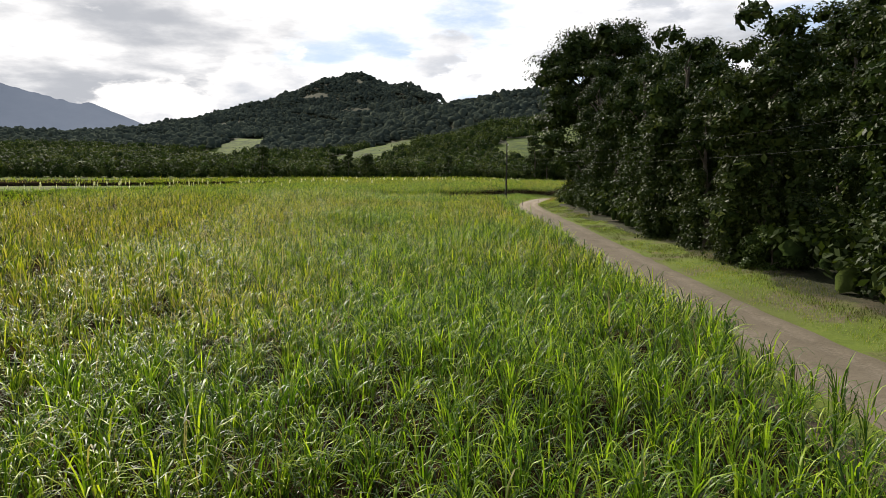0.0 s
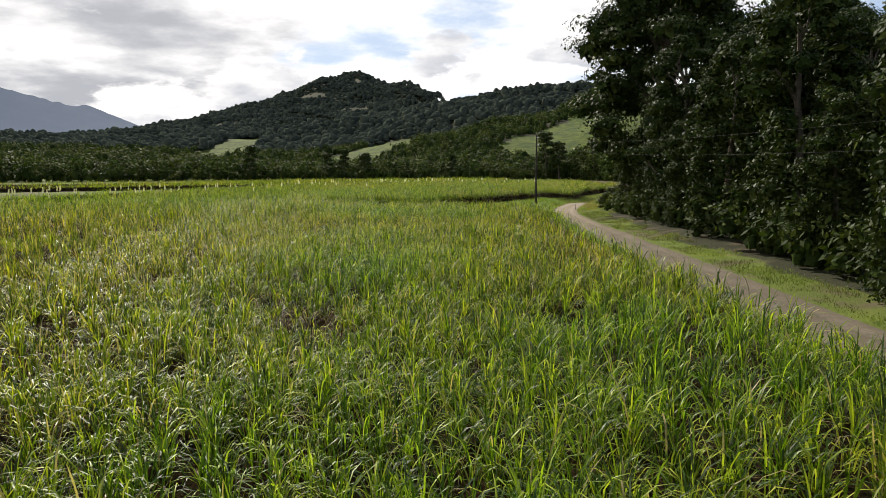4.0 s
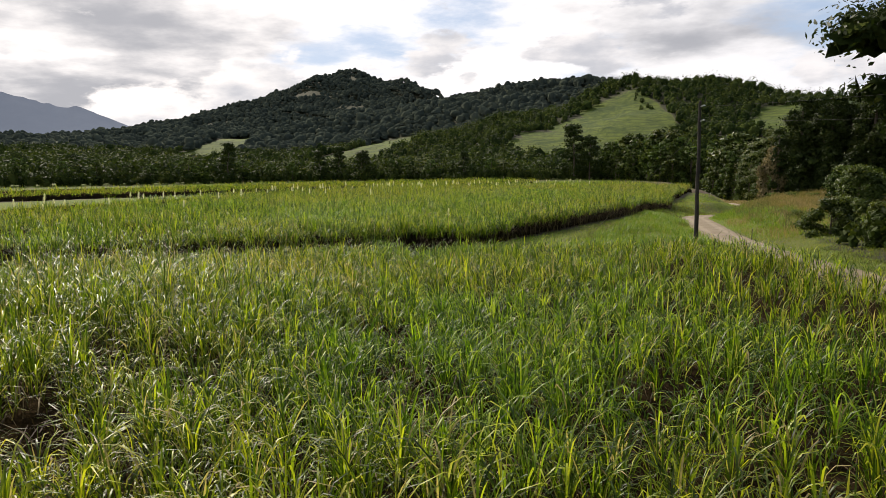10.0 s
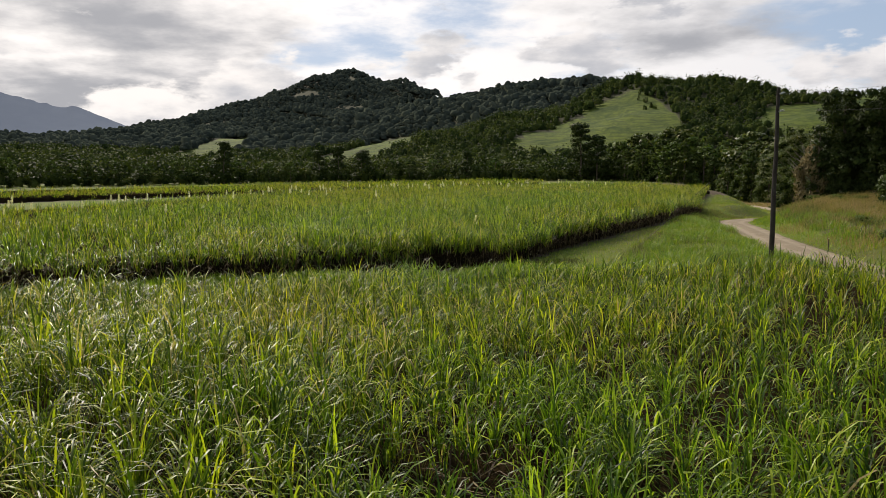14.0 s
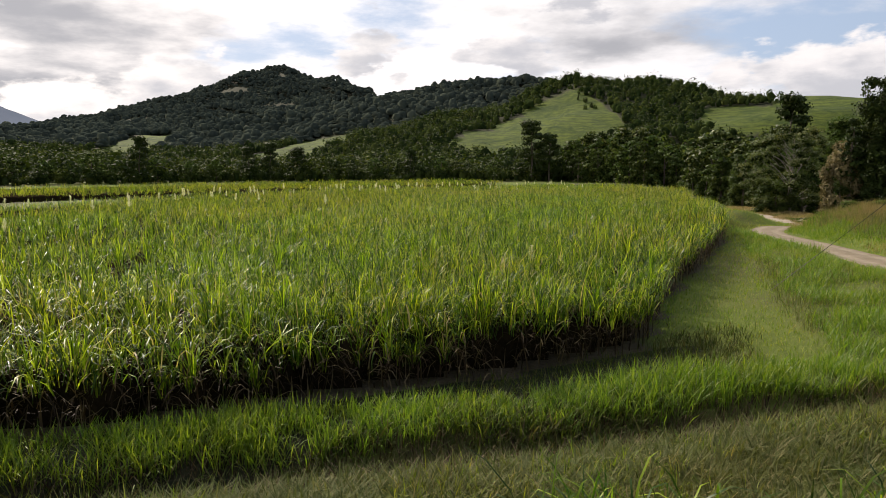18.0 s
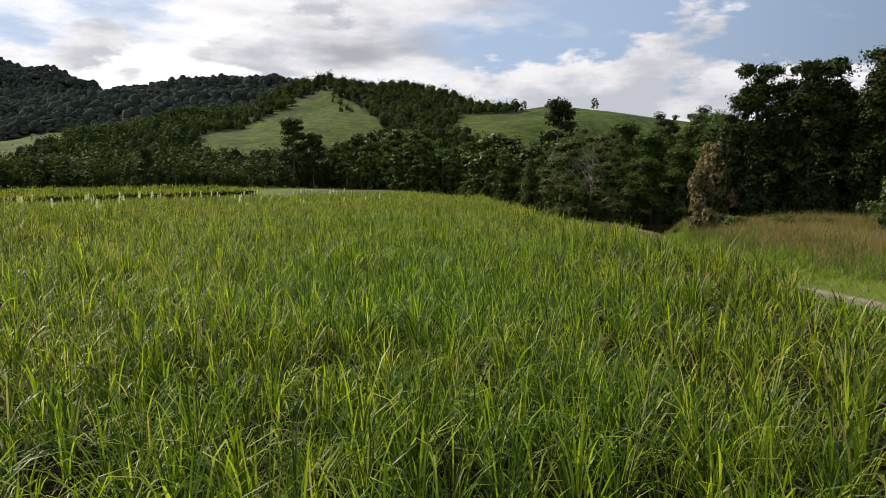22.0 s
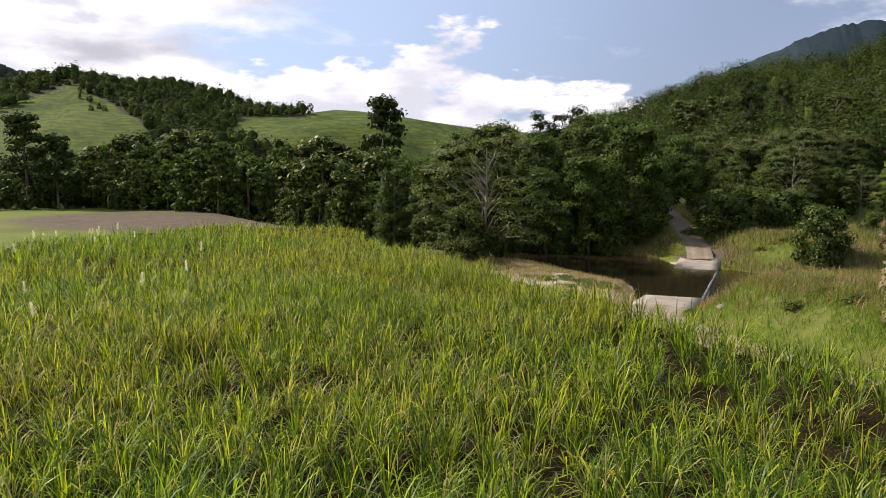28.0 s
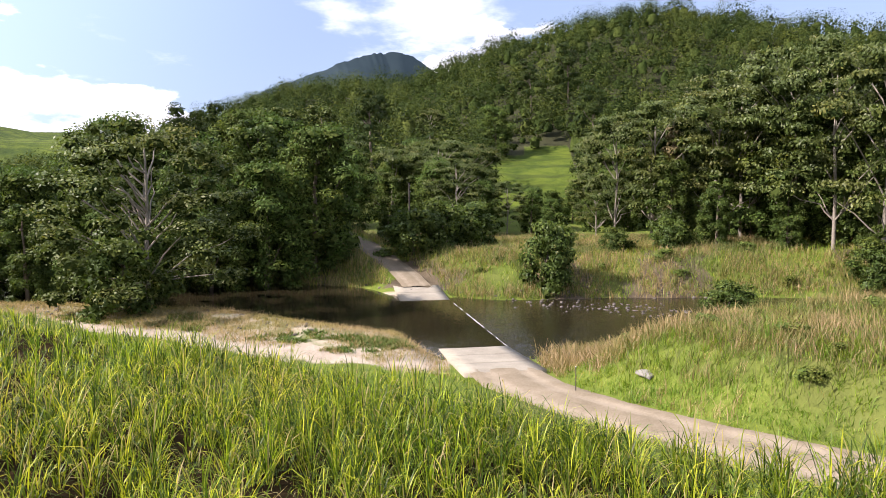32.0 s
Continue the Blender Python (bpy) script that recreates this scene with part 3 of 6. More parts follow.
def make_ground():
    gx, gy = spread(-30, 170, 1.6, -4200, 4200), spread(0, 320, 1.6, -400, 5200)
    gy = np.concatenate([gy[gy < 123], np.arange(123, 146, 0.5), gy[gy > 146]])
    X, Y = np.meshgrid(gx, gy)
    Z = ground_z(X, Y)
    nx, ny = len(gx), len(gy)
    i = np.arange(nx * ny).reshape(ny, nx)
    faces = np.stack([i[:-1, :-1], i[:-1, 1:], i[1:, 1:], i[1:, :-1]], -1).reshape(-1, 4)
    me = mesh_from("ground", np.stack([X, Y, Z], -1).reshape(-1, 3), faces, GROUND, True)
    x, y, z = X.ravel(), Y.ravel(), Z.ravel()
    dr, _, side = along(x, y, ROAD)
    dv, _, _ = along(x, y, RIVER)
    hill = hills(x, y)
    clear = clearing(x, y)
    masks = {
        "pasture": np.maximum(clear, 0) * (hill > 3),
        # a strip along the cane front painted dark as its shadow, then wooded ground
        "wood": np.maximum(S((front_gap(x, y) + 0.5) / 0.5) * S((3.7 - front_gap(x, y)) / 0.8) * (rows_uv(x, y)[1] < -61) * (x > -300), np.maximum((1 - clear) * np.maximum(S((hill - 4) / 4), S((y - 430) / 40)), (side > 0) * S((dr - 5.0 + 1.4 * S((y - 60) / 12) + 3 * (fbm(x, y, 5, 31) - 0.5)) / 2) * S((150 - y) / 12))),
        "soil": np.maximum(0.75 * S((fbm(x, y, 8, 33) - 0.42) / 0.2) * ((bank_side(x, y) > 0) & (dr > 5)) + S(1.3 - np.hypot((x - 88) / 34, (y - 330) / 52)), np.maximum(field_mask(x, y), 0.5 * (side > 0) * (dr > 1.5) * (dr < 9) * (y < 135) * S((fbm(x, y, 3.5, 44) - 0.3) / 0.3))),
        "sand": np.maximum(S((13.5 - dv) / 3) * (z > -7.3), np.maximum(sand_bar(x, y) * 1.0, 0.5 * ((bank_west(x, y)) & (dv < 24)))),
    }
    for k, v in masks.items():
        a = me.attributes.new(k, "FLOAT", "POINT")
        a.data.foreach_set("value", np.asarray(v, np.float32))
    return tagged(new("ground", me), "grassy valley floor rising into pastured and wooded hills", "ground", kind="structure")


def field_one(x, y):
    dr, _, side = along(x, y, ROAD)
    return (side < 0) & (dr > 3.3 + 0.7 * S((y - 62) / 18) + 0.8 * vnoise(x, y, 7, 1)) & (y < front_line(x) - 11.2 - 1.8 * S((x + 2) / 4) + 6.5 * S((-22 - x) / 22) + 1.5 * (vnoise(x, y, 5, 2) - .5)) & (y > 2) & (x > -330)


def field_two(x, y):
    s, n = rows_uv(x, y)
    return (n < -62.3 + 4.6 * S((s - 126) / 45) - 1.6 * S((s - 212) / 8) + 1.3 * np.exp(-((s - 202) / 9) ** 2) + 0.6 * (vnoise(x, y, 6, 3) - .5)) & (n > -132) & (y > front_line(x) + 0.8 * (vnoise(x, y, 4, 7) - .5)) & (s < np.minimum(292 + (n + 62) * 0.25, 263 + (n + 94) * 1.5))


def field_three(x, y):
    d, _, side = along(x, y, [(-700, 40), (-300, 120), (-76, 236), (56, 335)])
    return (side < 0) & (d < 60) & (x < 54)


def sand_bar(x, y):
    """The strip of bare sand along the near shore above the ford."""
    dv, _, side = along(x, y, RIVER)
    return (side < 0) & (y > 233) & (y < 285) & (np.abs(dv - 20.6 - 2.5 * (vnoise(x, y, 9, 2) - .5)) < 2.7 + 2 * (vnoise(x, y, 4, 5) - .5))


def bank_west(x, y):
    """The low shore above the ford, on the side of the cane."""
    return (along(x, y, RIVER)[2] < 0) & (y > 232) & (y < 290)


def bank_side(x, y):
    """The rough river banks, east of the road and beyond the river."""
    dv, _, vs = along(x, y, RIVER)
    return (((vs < 0) & (along(x, y, ROAD)[2] > 0) & (y > 150)) | ((vs > 0) & (dv < 55))) & (dv > 13) * 1


def field_mask(x, y):
    return (field_one(x, y) | field_two(x, y) | field_three(x, y)) * 1.0


make_ground()


# ---- blades: cane and grass ----
def blades(rng, x, y, z, length, width, lean, droop, seg=3, turn=None, curl=1.4):
    """Bent, tapering blades: one strip each. Arrays of places, lengths, widths, first lean and added droop in radians."""
    n = len(x)
    az = rng.uniform(0, 2 * np.pi, n) if turn is None else turn
    ax, ay = np.cos(az), np.sin(az)
    tw = az + np.pi / 2 + rng.uniform(-0.6, 0.6, n)
    wx, wy = np.cos(tw), np.sin(tw)
    V = np.zeros((n, seg + 1, 2, 3))
    px, pz = np.zeros(n), np.zeros(n)
    for k in range(seg + 1):
        u = k / seg
        if k:
            th = lean + droop * ((k - 0.5) / seg) ** curl
            px = px + np.sin(th) * length / seg
            pz = pz + np.cos(th) * length / seg
        half = width * 0.5 * (1.0 if 0 < k < seg else (0.75 if k == 0 else 0.08)) * (1 - 0.25 * u)
        for j, sgn in ((0, -1), (1, 1)):
            V[:, k, j, 0] = x + ax * px + sgn * wx * half
            V[:, k, j, 1] = y + ay * px + sgn * wy * half
            V[:, k, j, 2] = z + pz
    base = np.arange(n)[:, None] * (2 * (seg + 1)) + np.arange(seg)[None, :] * 2
    F = np.stack([base, base + 1, base + 3, base + 2], -1).reshape(-1, 4)
    return V.reshape(-1, 3), F


class Heap:
    """Gathers strips into one mesh, with values for their points."""
    def __init__(self):
        self.v, self.f, self.n, self.a = [], [], 0, {}

    def add(self, vf, **values):
        self.v.append(vf[0])
        self.f.append(vf[1] + self.n)
        self.n += len(vf[0])
        for k, v in values.items():
            self.a.setdefault(k, []).append(np.repeat(v, len(vf[0]) // len(v)))

    def mesh(self, name, mat, smooth=False):
        me = mesh_from(name, np.concatenate(self.v), np.concatenate(self.f), mat, smooth)
        for k, v in self.a.items():
            me.attributes.new(k, "FLOAT", "POINT").data.foreach_set("value", np.concatenate(v).astype(np.float32))
        return me


LANE = [(0, 0), (-1, 60), (-3, 95), (-5, 118), (0, 145), (9, 180), (18, 200), (34, 227), (60, 232)]   # the strip of cane that is seen from close by


def jitter_grid(rng, x0, x1, y0, y1, step):
    gx, gy = np.meshgrid(np.arange(x0, x1, step), np.arange(y0, y1, step))
    gx, gy = gx.ravel(), gy.ravel()
    return gx + rng.uniform(-.5, .5, len(gx)) * step, gy + rng.uniform(-.5, .5, len(gy)) * step


def cane_rings():
    return ((0, 6.5, 0.62, 30, 4, 0.76), (6.5, 14, 0.74, 25, 4, 0.86), (14, 42, 0.96, 25, 2, 1.0), (42, 115, 1.7, 19, 1, 1.9), (115, 420, 4.5, 13, 1, 4.5))


def thin(x, y, seed):
    """How thin the stand is, 0 to 1: full along the road at the south, broken up further on."""
    if seed != 11:
        return np.zeros(np.shape(x))
    return S((y - 38) / 25) * (0.35 + 0.65 * S((5 - x) / 10)) * (1 - 0.5 * S((y - 100) / 10))


def dryness(x, y, seed):
    """How yellow the leaves are, 0 to 1."""
    k = 0.22 + 1.1 * (fbm(x, y, 13, 77) - 0.5) + 0.5 * (fbm(x, y, 3.1, 78) - 0.5)
    if seed == 11:
        k = k + 0.34 * S((-1 - x) / 9) * (1 - 0.6 * S((y - 100) / 10)) + 0.24 * S((y - 40) / 20) * (1 - S((y - 92) / 8)) - 0.25 * S((42 - y) / 20) * S((x + 4) / 6) + 0.2 * S((x - 8) / 5) * S((y - 60) / 15)
    else:
        k = k + 0.08 + 0.2 * S((y - 190) / 25)
    return np.clip(k, 0, 1)


def cane_field(name, label, inside, box, height, seed):
    rng = np.random.default_rng(seed)
    heap, dry = Heap(), Heap()
    for lo, hi, step, per, seg, big in cane_rings():
        x, y = jitter_grid(rng, *box, step)
        d, _, _ = along(x, y, LANE)
        m = (d >= lo) & (d < hi) & inside(x, y)
        x, y = x[m], y[m]
        if not len(x):
            continue
        z = ground_z(x, y)
        h = height * (0.80 + 0.45 * fbm(x, y, 9, seed)) * (0.86 + 0.28 * vnoise(x, y, 2.3, seed + 6)) * (0.92 + 0.16 * rng.random(len(x)))
        gap = vnoise(x, y, 1.5, seed + 3) * 0.80 + fbm(x, y, 6, seed + 4) * 0.20 - 0.12 - 0.15 * thin(x, y, seed)
        keep = gap > 0
        if seed == 11:      # higher along the north edge
            h = h + 0.55 * S((front_line(x) - y - 45) / -22) * S((-1 - x) / 8)
        if seed == 12:      # rank growth along the open side
            h = h + 0.4 * S((rows_uv(x, y)[1] + 64) / 3) * S((rows_uv(x, y)[0] - 170) / 12)
        h = h * (0.52 + 0.48 * S(gap / 0.24))
        if seed == 11:      # shorter beside the road
            h = h * (1 - 0.38 * S((y - 62) / 18) * (1 - S((along(x, y, ROAD)[0] - 4) / 4.5)))
        k = rng.poisson(per, len(x)) * keep
        i = np.repeat(np.arange(len(x)), k)
        n = len(i)
        spread_ = 0.11 if big < 1.5 else 0.30 * step ** 0.5 * big * 0.5
        az = rng.uniform(0, 2 * np.pi, n)
        off = np.abs(rng.normal(0, spread_, n))
        bx, by = x[i] + np.cos(az) * off, y[i] + np.sin(az) * off
        az = az + rng.normal(0, 0.5, n)
        up = rng.uniform(0.24 if seed == 11 else 0.36, 0.66, n)
        spear = rng.random(n) < (0.7 if seg < 2 else 0.3 if seed == 11 and seg > 3 else 0.5)         # young leaves that stand straight
        length = np.where(spear, 0.62 + 0.42 * rng.random(n), 0.72 + 0.62 * rng.random(n)) * h[i] / 1.9 * (0.72 if seg < 2 else 0.88 if seg < 3 else 1.0)
        lean = np.abs(rng.normal(0.16, 0.22, n))
        droop = np.where(spear, np.abs(rng.normal(0.5, 0.3, n)), np.abs(rng.normal(2.5 if seg > 3 else 1.9 if seg > 1 else 1.2, 0.7, n)))
        w = (0.028 + 0.020 * rng.random(n)) * big
        heap.add(blades(rng, bx, by, z[i] + h[i] * up, length, w, lean, droop, seg, az, 1.7), dry=np.clip(dryness(x, y, seed)[i] + rng.normal(0, 0.08, n), 0, 1))
        if big < 1.5:   # flattened dry leaves in the gaps between the stools
            g = np.repeat(np.arange(len(x)), rng.poisson(5, len(x)) * (gap < 0.07))
            q = len(g)
            dry.add(blades(rng, x[g] + rng.normal(0, 0.35, q), y[g] + rng.normal(0, 0.35, q), z[g] + height * rng.uniform(0.16, 0.42, q), 0.5 + 0.6 * rng.random(q), 0.03 + 0.02 * rng.random(q), np.abs(rng.normal(0.8, 0.4, q)), np.abs(rng.normal(0.9, 0.5, q)), 2))
            j = rng.random(n) < 0.05 + 0.13 * thin(x, y, seed)[i]
            dry.add(blades(rng, bx[j], by[j], z[i][j] + h[i][j] * rng.uniform(0.15, 0.5, j.sum()), length[j] * 0.9, w[j] * 0.8, lean[j] + 0.3, droop[j] * 0.8 + 0.6, 2))
    ob = thing(name, label, "sugar cane", 0, 0, 0, kind="stuff")
    part("green_leaves", heap.mesh("green_leaves", CANE), ob)
    if dry.n:
        part("dry_leaves", dry.mesh("dry_leaves", CANE_DRY), ob, "dry brown cane leaves")
    return ob


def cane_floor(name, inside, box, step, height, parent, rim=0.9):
    """A dark sheet for the dense mass of stalks and leaf litter below the leaves, its shade put into the colour."""
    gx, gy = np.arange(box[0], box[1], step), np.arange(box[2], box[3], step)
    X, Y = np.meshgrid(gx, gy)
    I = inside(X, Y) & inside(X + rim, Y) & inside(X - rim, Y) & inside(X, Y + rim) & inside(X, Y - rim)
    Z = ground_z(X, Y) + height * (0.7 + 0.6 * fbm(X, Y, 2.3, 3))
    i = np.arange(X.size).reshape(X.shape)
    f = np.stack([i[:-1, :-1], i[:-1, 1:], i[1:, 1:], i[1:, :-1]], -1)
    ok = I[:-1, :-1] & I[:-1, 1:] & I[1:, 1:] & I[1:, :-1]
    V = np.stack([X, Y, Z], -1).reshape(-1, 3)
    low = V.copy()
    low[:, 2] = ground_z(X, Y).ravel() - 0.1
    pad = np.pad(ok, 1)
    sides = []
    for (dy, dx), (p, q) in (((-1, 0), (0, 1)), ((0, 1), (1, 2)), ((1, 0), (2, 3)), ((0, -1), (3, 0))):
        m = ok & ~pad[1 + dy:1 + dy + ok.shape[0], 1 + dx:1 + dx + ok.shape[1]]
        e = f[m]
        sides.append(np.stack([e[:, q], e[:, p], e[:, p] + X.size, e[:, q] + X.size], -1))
    return part(name, mesh_from(name, np.concatenate([V, low]), np.concatenate([f[ok]] + sides), THATCH_SHADE), parent, "dark sheet standing in for shaded cane stalks and leaf litter")


def cane_rim(parent, inside, box, height, seed, step=0.3, wide=1.3):
    """Stalks and hanging dry leaves along the open edges of a field."""
    rng = np.random.default_rng(seed)
    x, y = jitter_grid(rng, *box, step)
    m = inside(x, y)
    x, y = x[m], y[m]
    m = ~(inside(x + wide, y) & inside(x - wide, y) & inside(x, y + wide) & inside(x, y - wide))
    x, y = x[m], y[m]
    n = len(x)
    z = ground_z(x, y)
    stalk = Heap()
    m = rng.random(n) < 0.8
    x, y, z, n = x[m], y[m], z[m], int(m.sum())
    stalk.add(blades(rng, x, y, z - 0.05, height * (0.3 + 0.2 * rng.random(n)), 0.035 + 0.02 * rng.random(n), np.abs(rng.normal(0, 0.22, n)), rng.normal(0, 0.2, n), 2))
    i = np.repeat(np.arange(n), 4)
    k = len(i)
    stalk.add(blades(rng, x[i] + rng.normal(0, .15, k), y[i] + rng.normal(0, .15, k), z[i] + height * rng.uniform(0.05, 0.5, k), 0.5 + 0.6 * rng.random(k), 0.03 + 0.02 * rng.random(k), np.abs(rng.normal(0.6, 0.4, k)), np.abs(rng.normal(1.7, 0.5, k)), 3))
    part("rim_stalks", stalk.mesh("rim_stalks", CANE_DRY), parent, "brown stalks with hanging dry leaves")
    green = Heap()
    green.add(blades(rng, x[i] + rng.normal(0, .2, k), y[i] + rng.normal(0, .2, k), z[i] + height * rng.uniform(0.42, 0.76, k), 0.7 + 0.6 * rng.random(k), 0.03 + 0.02 * rng.random(k), np.abs(rng.normal(0.3, 0.3, k)), np.abs(rng.normal(1.9, 0.8, k)), 3), dry=np.clip(0.2 + rng.normal(0, 0.15, k), 0, 1))
    part("rim_leaves", green.mesh("rim_leaves", CANE), parent)


cane1 = cane_field("cane_field", "dense green sugar cane field beside the dirt road", field_one, (-330, 30, 2, 150), 1.85, 11)
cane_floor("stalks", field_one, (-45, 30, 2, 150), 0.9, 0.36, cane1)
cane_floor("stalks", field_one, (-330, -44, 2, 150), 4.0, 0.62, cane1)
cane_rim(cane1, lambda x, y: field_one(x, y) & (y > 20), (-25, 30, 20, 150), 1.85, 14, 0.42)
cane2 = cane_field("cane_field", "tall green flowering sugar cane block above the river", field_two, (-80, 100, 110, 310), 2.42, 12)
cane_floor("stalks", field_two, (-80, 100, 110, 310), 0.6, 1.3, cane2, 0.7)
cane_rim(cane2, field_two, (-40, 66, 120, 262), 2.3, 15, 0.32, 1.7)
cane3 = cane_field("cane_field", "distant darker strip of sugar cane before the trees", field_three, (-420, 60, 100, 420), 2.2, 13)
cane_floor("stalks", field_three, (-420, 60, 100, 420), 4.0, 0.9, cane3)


# ---- road, river, ford ----
def ribbon(name, line, half, mat, lift=0.03, ruts=0.0, across=8, seed=0, follow=False):
    """A road surface along a line, with worn wheel tracks."""
    L = np.array(line)
    t = np.gradient(L[:, :2], axis=0)
    t /= np.linalg.norm(t, axis=1)[:, None]
    nrm = np.stack([t[:, 1], -t[:, 0]], -1)
    u = np.linspace(-1, 1, across + 1)
    wob = half * (1 + 0.10 * (vnoise(L[:, 0], L[:, 1], 7, seed)[:, None] - 0.5)) + 0.7 * S((L[:, 1:2] - 190) / 30) * (L[:, 0:1] < 90)
    X = L[:, 0:1] + nrm[:, 0:1] * u * wob
    Y = L[:, 1:2] + nrm[:, 1:2] * u * wob
    Z = L[:, 2:3] + lift - ruts * (np.exp(-((np.abs(u) - 0.5) / 0.16) ** 2)) - 0.09 * np.abs(u) ** 6 + 0.05 * (vnoise(X, Y, 0.9, seed + 1) - 0.5)
    i = np.arange(X.size).reshape(X.shape)
    f = np.stack([i[:-1, :-1], i[:-1, 1:], i[1:, 1:], i[1:, :-1]], -1).reshape(-1, 4)
    me = mesh_from(name, np.stack([X, Y, Z], -1).reshape(-1, 3), f, mat, True)
    tr = me.attributes.new("track", "FLOAT", "POINT")
    tr.data.foreach_set("value", np.broadcast_to(np.exp(-((np.abs(u) - 0.48) / 0.2) ** 2), X.shape).astype(np.float32).ravel())
    return me


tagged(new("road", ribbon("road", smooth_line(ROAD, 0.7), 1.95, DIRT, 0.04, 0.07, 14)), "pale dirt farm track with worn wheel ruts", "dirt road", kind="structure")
tagged(new("road", ribbon("road", FAR_ROAD, 1.9, DIRT, 0.05, 0.05, 8, 3)), "dirt track climbing from the ford into the trees", "dirt road", kind="structure")

F0, F1 = np.array((83.0, 228.4)), np.array((126.0, 241.6))     # the line of the ford
FD = (F1 - F0) / np.linalg.norm(F1 - F0)
FN = np.array((FD[1], -FD[0]))                                  # downstream


def ford_point(a, b):
    p = F0 + FD * a + FN * b
    return p[0], p[1]


def water_sheet(name, side, z, mat, label):
    """The river on one side of the ford's lower edge, in cross sections that end on that edge."""
    L = np.array(smooth_line([(p[0], p[1]) for p in RIVER[::2]], 3.0))
    t = np.gradient(L, axis=0)
    t /= np.linalg.norm(t, axis=1)[:, None]
    u = np.linspace(-19, 19, 20)
    X, Y = L[:, 0:1] + t[:, 1:2] * u, L[:, 1:2] - t[:, 0:1] * u
    b = (X - F0[0]) * FN[0] + (Y - F0[1]) * FN[1]
    m = (b * side > 3.0 * side + 1.0).all(1)
    a = np.linspace(3, 44, 20)
    ex, ey = F0[0] + FD[0] * a + FN[0] * 3.0, F0[1] + FD[1] * a + FN[1] * 3.0
    X, Y = X[m], Y[m]
    d0 = np.hypot(X[0].mean() - ex.mean(), Y[0].mean() - ey.mean())
    d1 = np.hypot(X[-1].mean() - ex.mean(), Y[-1].mean() - ey.mean())
    if (X[0, 0] - X[0, -1]) * (ex[0] - ex[-1]) < 0:
        ex, ey = ex[::-1], ey[::-1]
    X, Y = (np.vstack([ex, X]), np.vstack([ey, Y])) if d0 < d1 else (np.vstack([X, ex]), np.vstack([Y, ey]))
    i = np.arange(X.size).reshape(X.shape)
    f = np.stack([i[:-1, :-1], i[:-1, 1:], i[1:, 1:], i[1:, :-1]], -1).reshape(-1, 4)
    me = mesh_from(name, np.stack([X, Y, np.full(X.shape, z)], -1).reshape(-1, 3), f, mat, True)
    return tagged(new("water", me), label, "river", kind="structure")


water_sheet("water", -1, WATER_Z, WATER, "still brown river pool above the ford")
water_sheet("water", 1, WATER_Z - 0.16, RIFFLE, "rippled shallow river below the ford")


def box_mesh(name, corners, thick, mat, nx=8, ny=4, wear=0.0):
    """A slab between four corners (x, y, z), with its thickness below."""
    c = [np.array(p, float) for p in corners]
    u, v = np.meshgrid(np.linspace(0, 1, nx + 1), np.linspace(0, 1, ny + 1), indexing="ij")
    P = (c[0] * ((1 - u) * (1 - v))[..., None] + c[1] * (u * (1 - v))[..., None] + c[2] * (u * v)[..., None] + c[3] * ((1 - u) * v)[..., None])
    P[..., 2] += wear * (vnoise(P[..., 0], P[..., 1], 1.1, 3) - 0.5)
    top = P.reshape(-1, 3)
    low = top - np.array((0, 0, thick))
    i = np.arange(len(top)).reshape(nx + 1, ny + 1)
    f = [np.stack([i[:-1, :-1], i[1:, :-1], i[1:, 1:], i[:-1, 1:]], -1).reshape(-1, 4)]
    n = len(top)
    ring = np.concatenate([i[:, 0], i[-1, 1:], i[-2::-1, -1], i[0, -2:0:-1]])
    nxt = np.roll(ring, -1)
    f.append(np.stack([ring, ring + n, nxt + n, nxt], -1))
    return mesh_from(name, np.concatenate([top, low]), np.concatenate(f), mat)


def make_ford():
    ford = thing("ford", "worn concrete ford slabs crossing the shallow river", "ford", F0[0], F0[1], -6.0)
    inv = Matrix.Translation(-Vector(ford.location))

    def slab(name, a0, a1, z0, z1, b0, b1, label=""):
        c = [(*ford_point(a0, b0), z0), (*ford_point(a1, b0), z1), (*ford_point(a1, b1), z1), (*ford_point(a0, b1), z0)]
        me = box_mesh(name, c, 0.35, CONCRETE, 10, 5, 0.03)
        me.transform(inv)
        part(name, me, ford, label)
    for k in range(3):
        a = k * 3.5
        slab("slab", a + 0.01, a + 3.48, -5.78 - 0.2 * k, -5.78 - 0.2 * (k + 1) + 0.005, -3.0, 3.0, "pale concrete approach slab")
    for k in range(6):
        slab("sunken_slab", 10.5 + k * 4.4, 10.5 + k * 4.4 + 4.37, -6.46, -6.46, -3.0, 3.0, "wet concrete slab under shallow water")
    for k in range(2):
        slab("slab", 36.6 + k * 4.2, 36.6 + k * 4.2 + 4.18, -6.38 + 0.36 * k, -6.38 + 0.36 * (k + 1), -3.0, 3.0, "pale concrete approach slab")
    c = [(*ford_point(9.2, 2.95), -6.37), (*ford_point(37, 2.95), -6.37), (*ford_point(37, 3.1), -6.5), (*ford_point(9.2, 3.1), -6.5)]
    me = box_mesh("weir_edge", c, 0.12, FOAM, 60, 2, 0.12)
    me.transform(inv)
    part("weir_edge", me, ford, "thin white line of falling water")


make_ford()


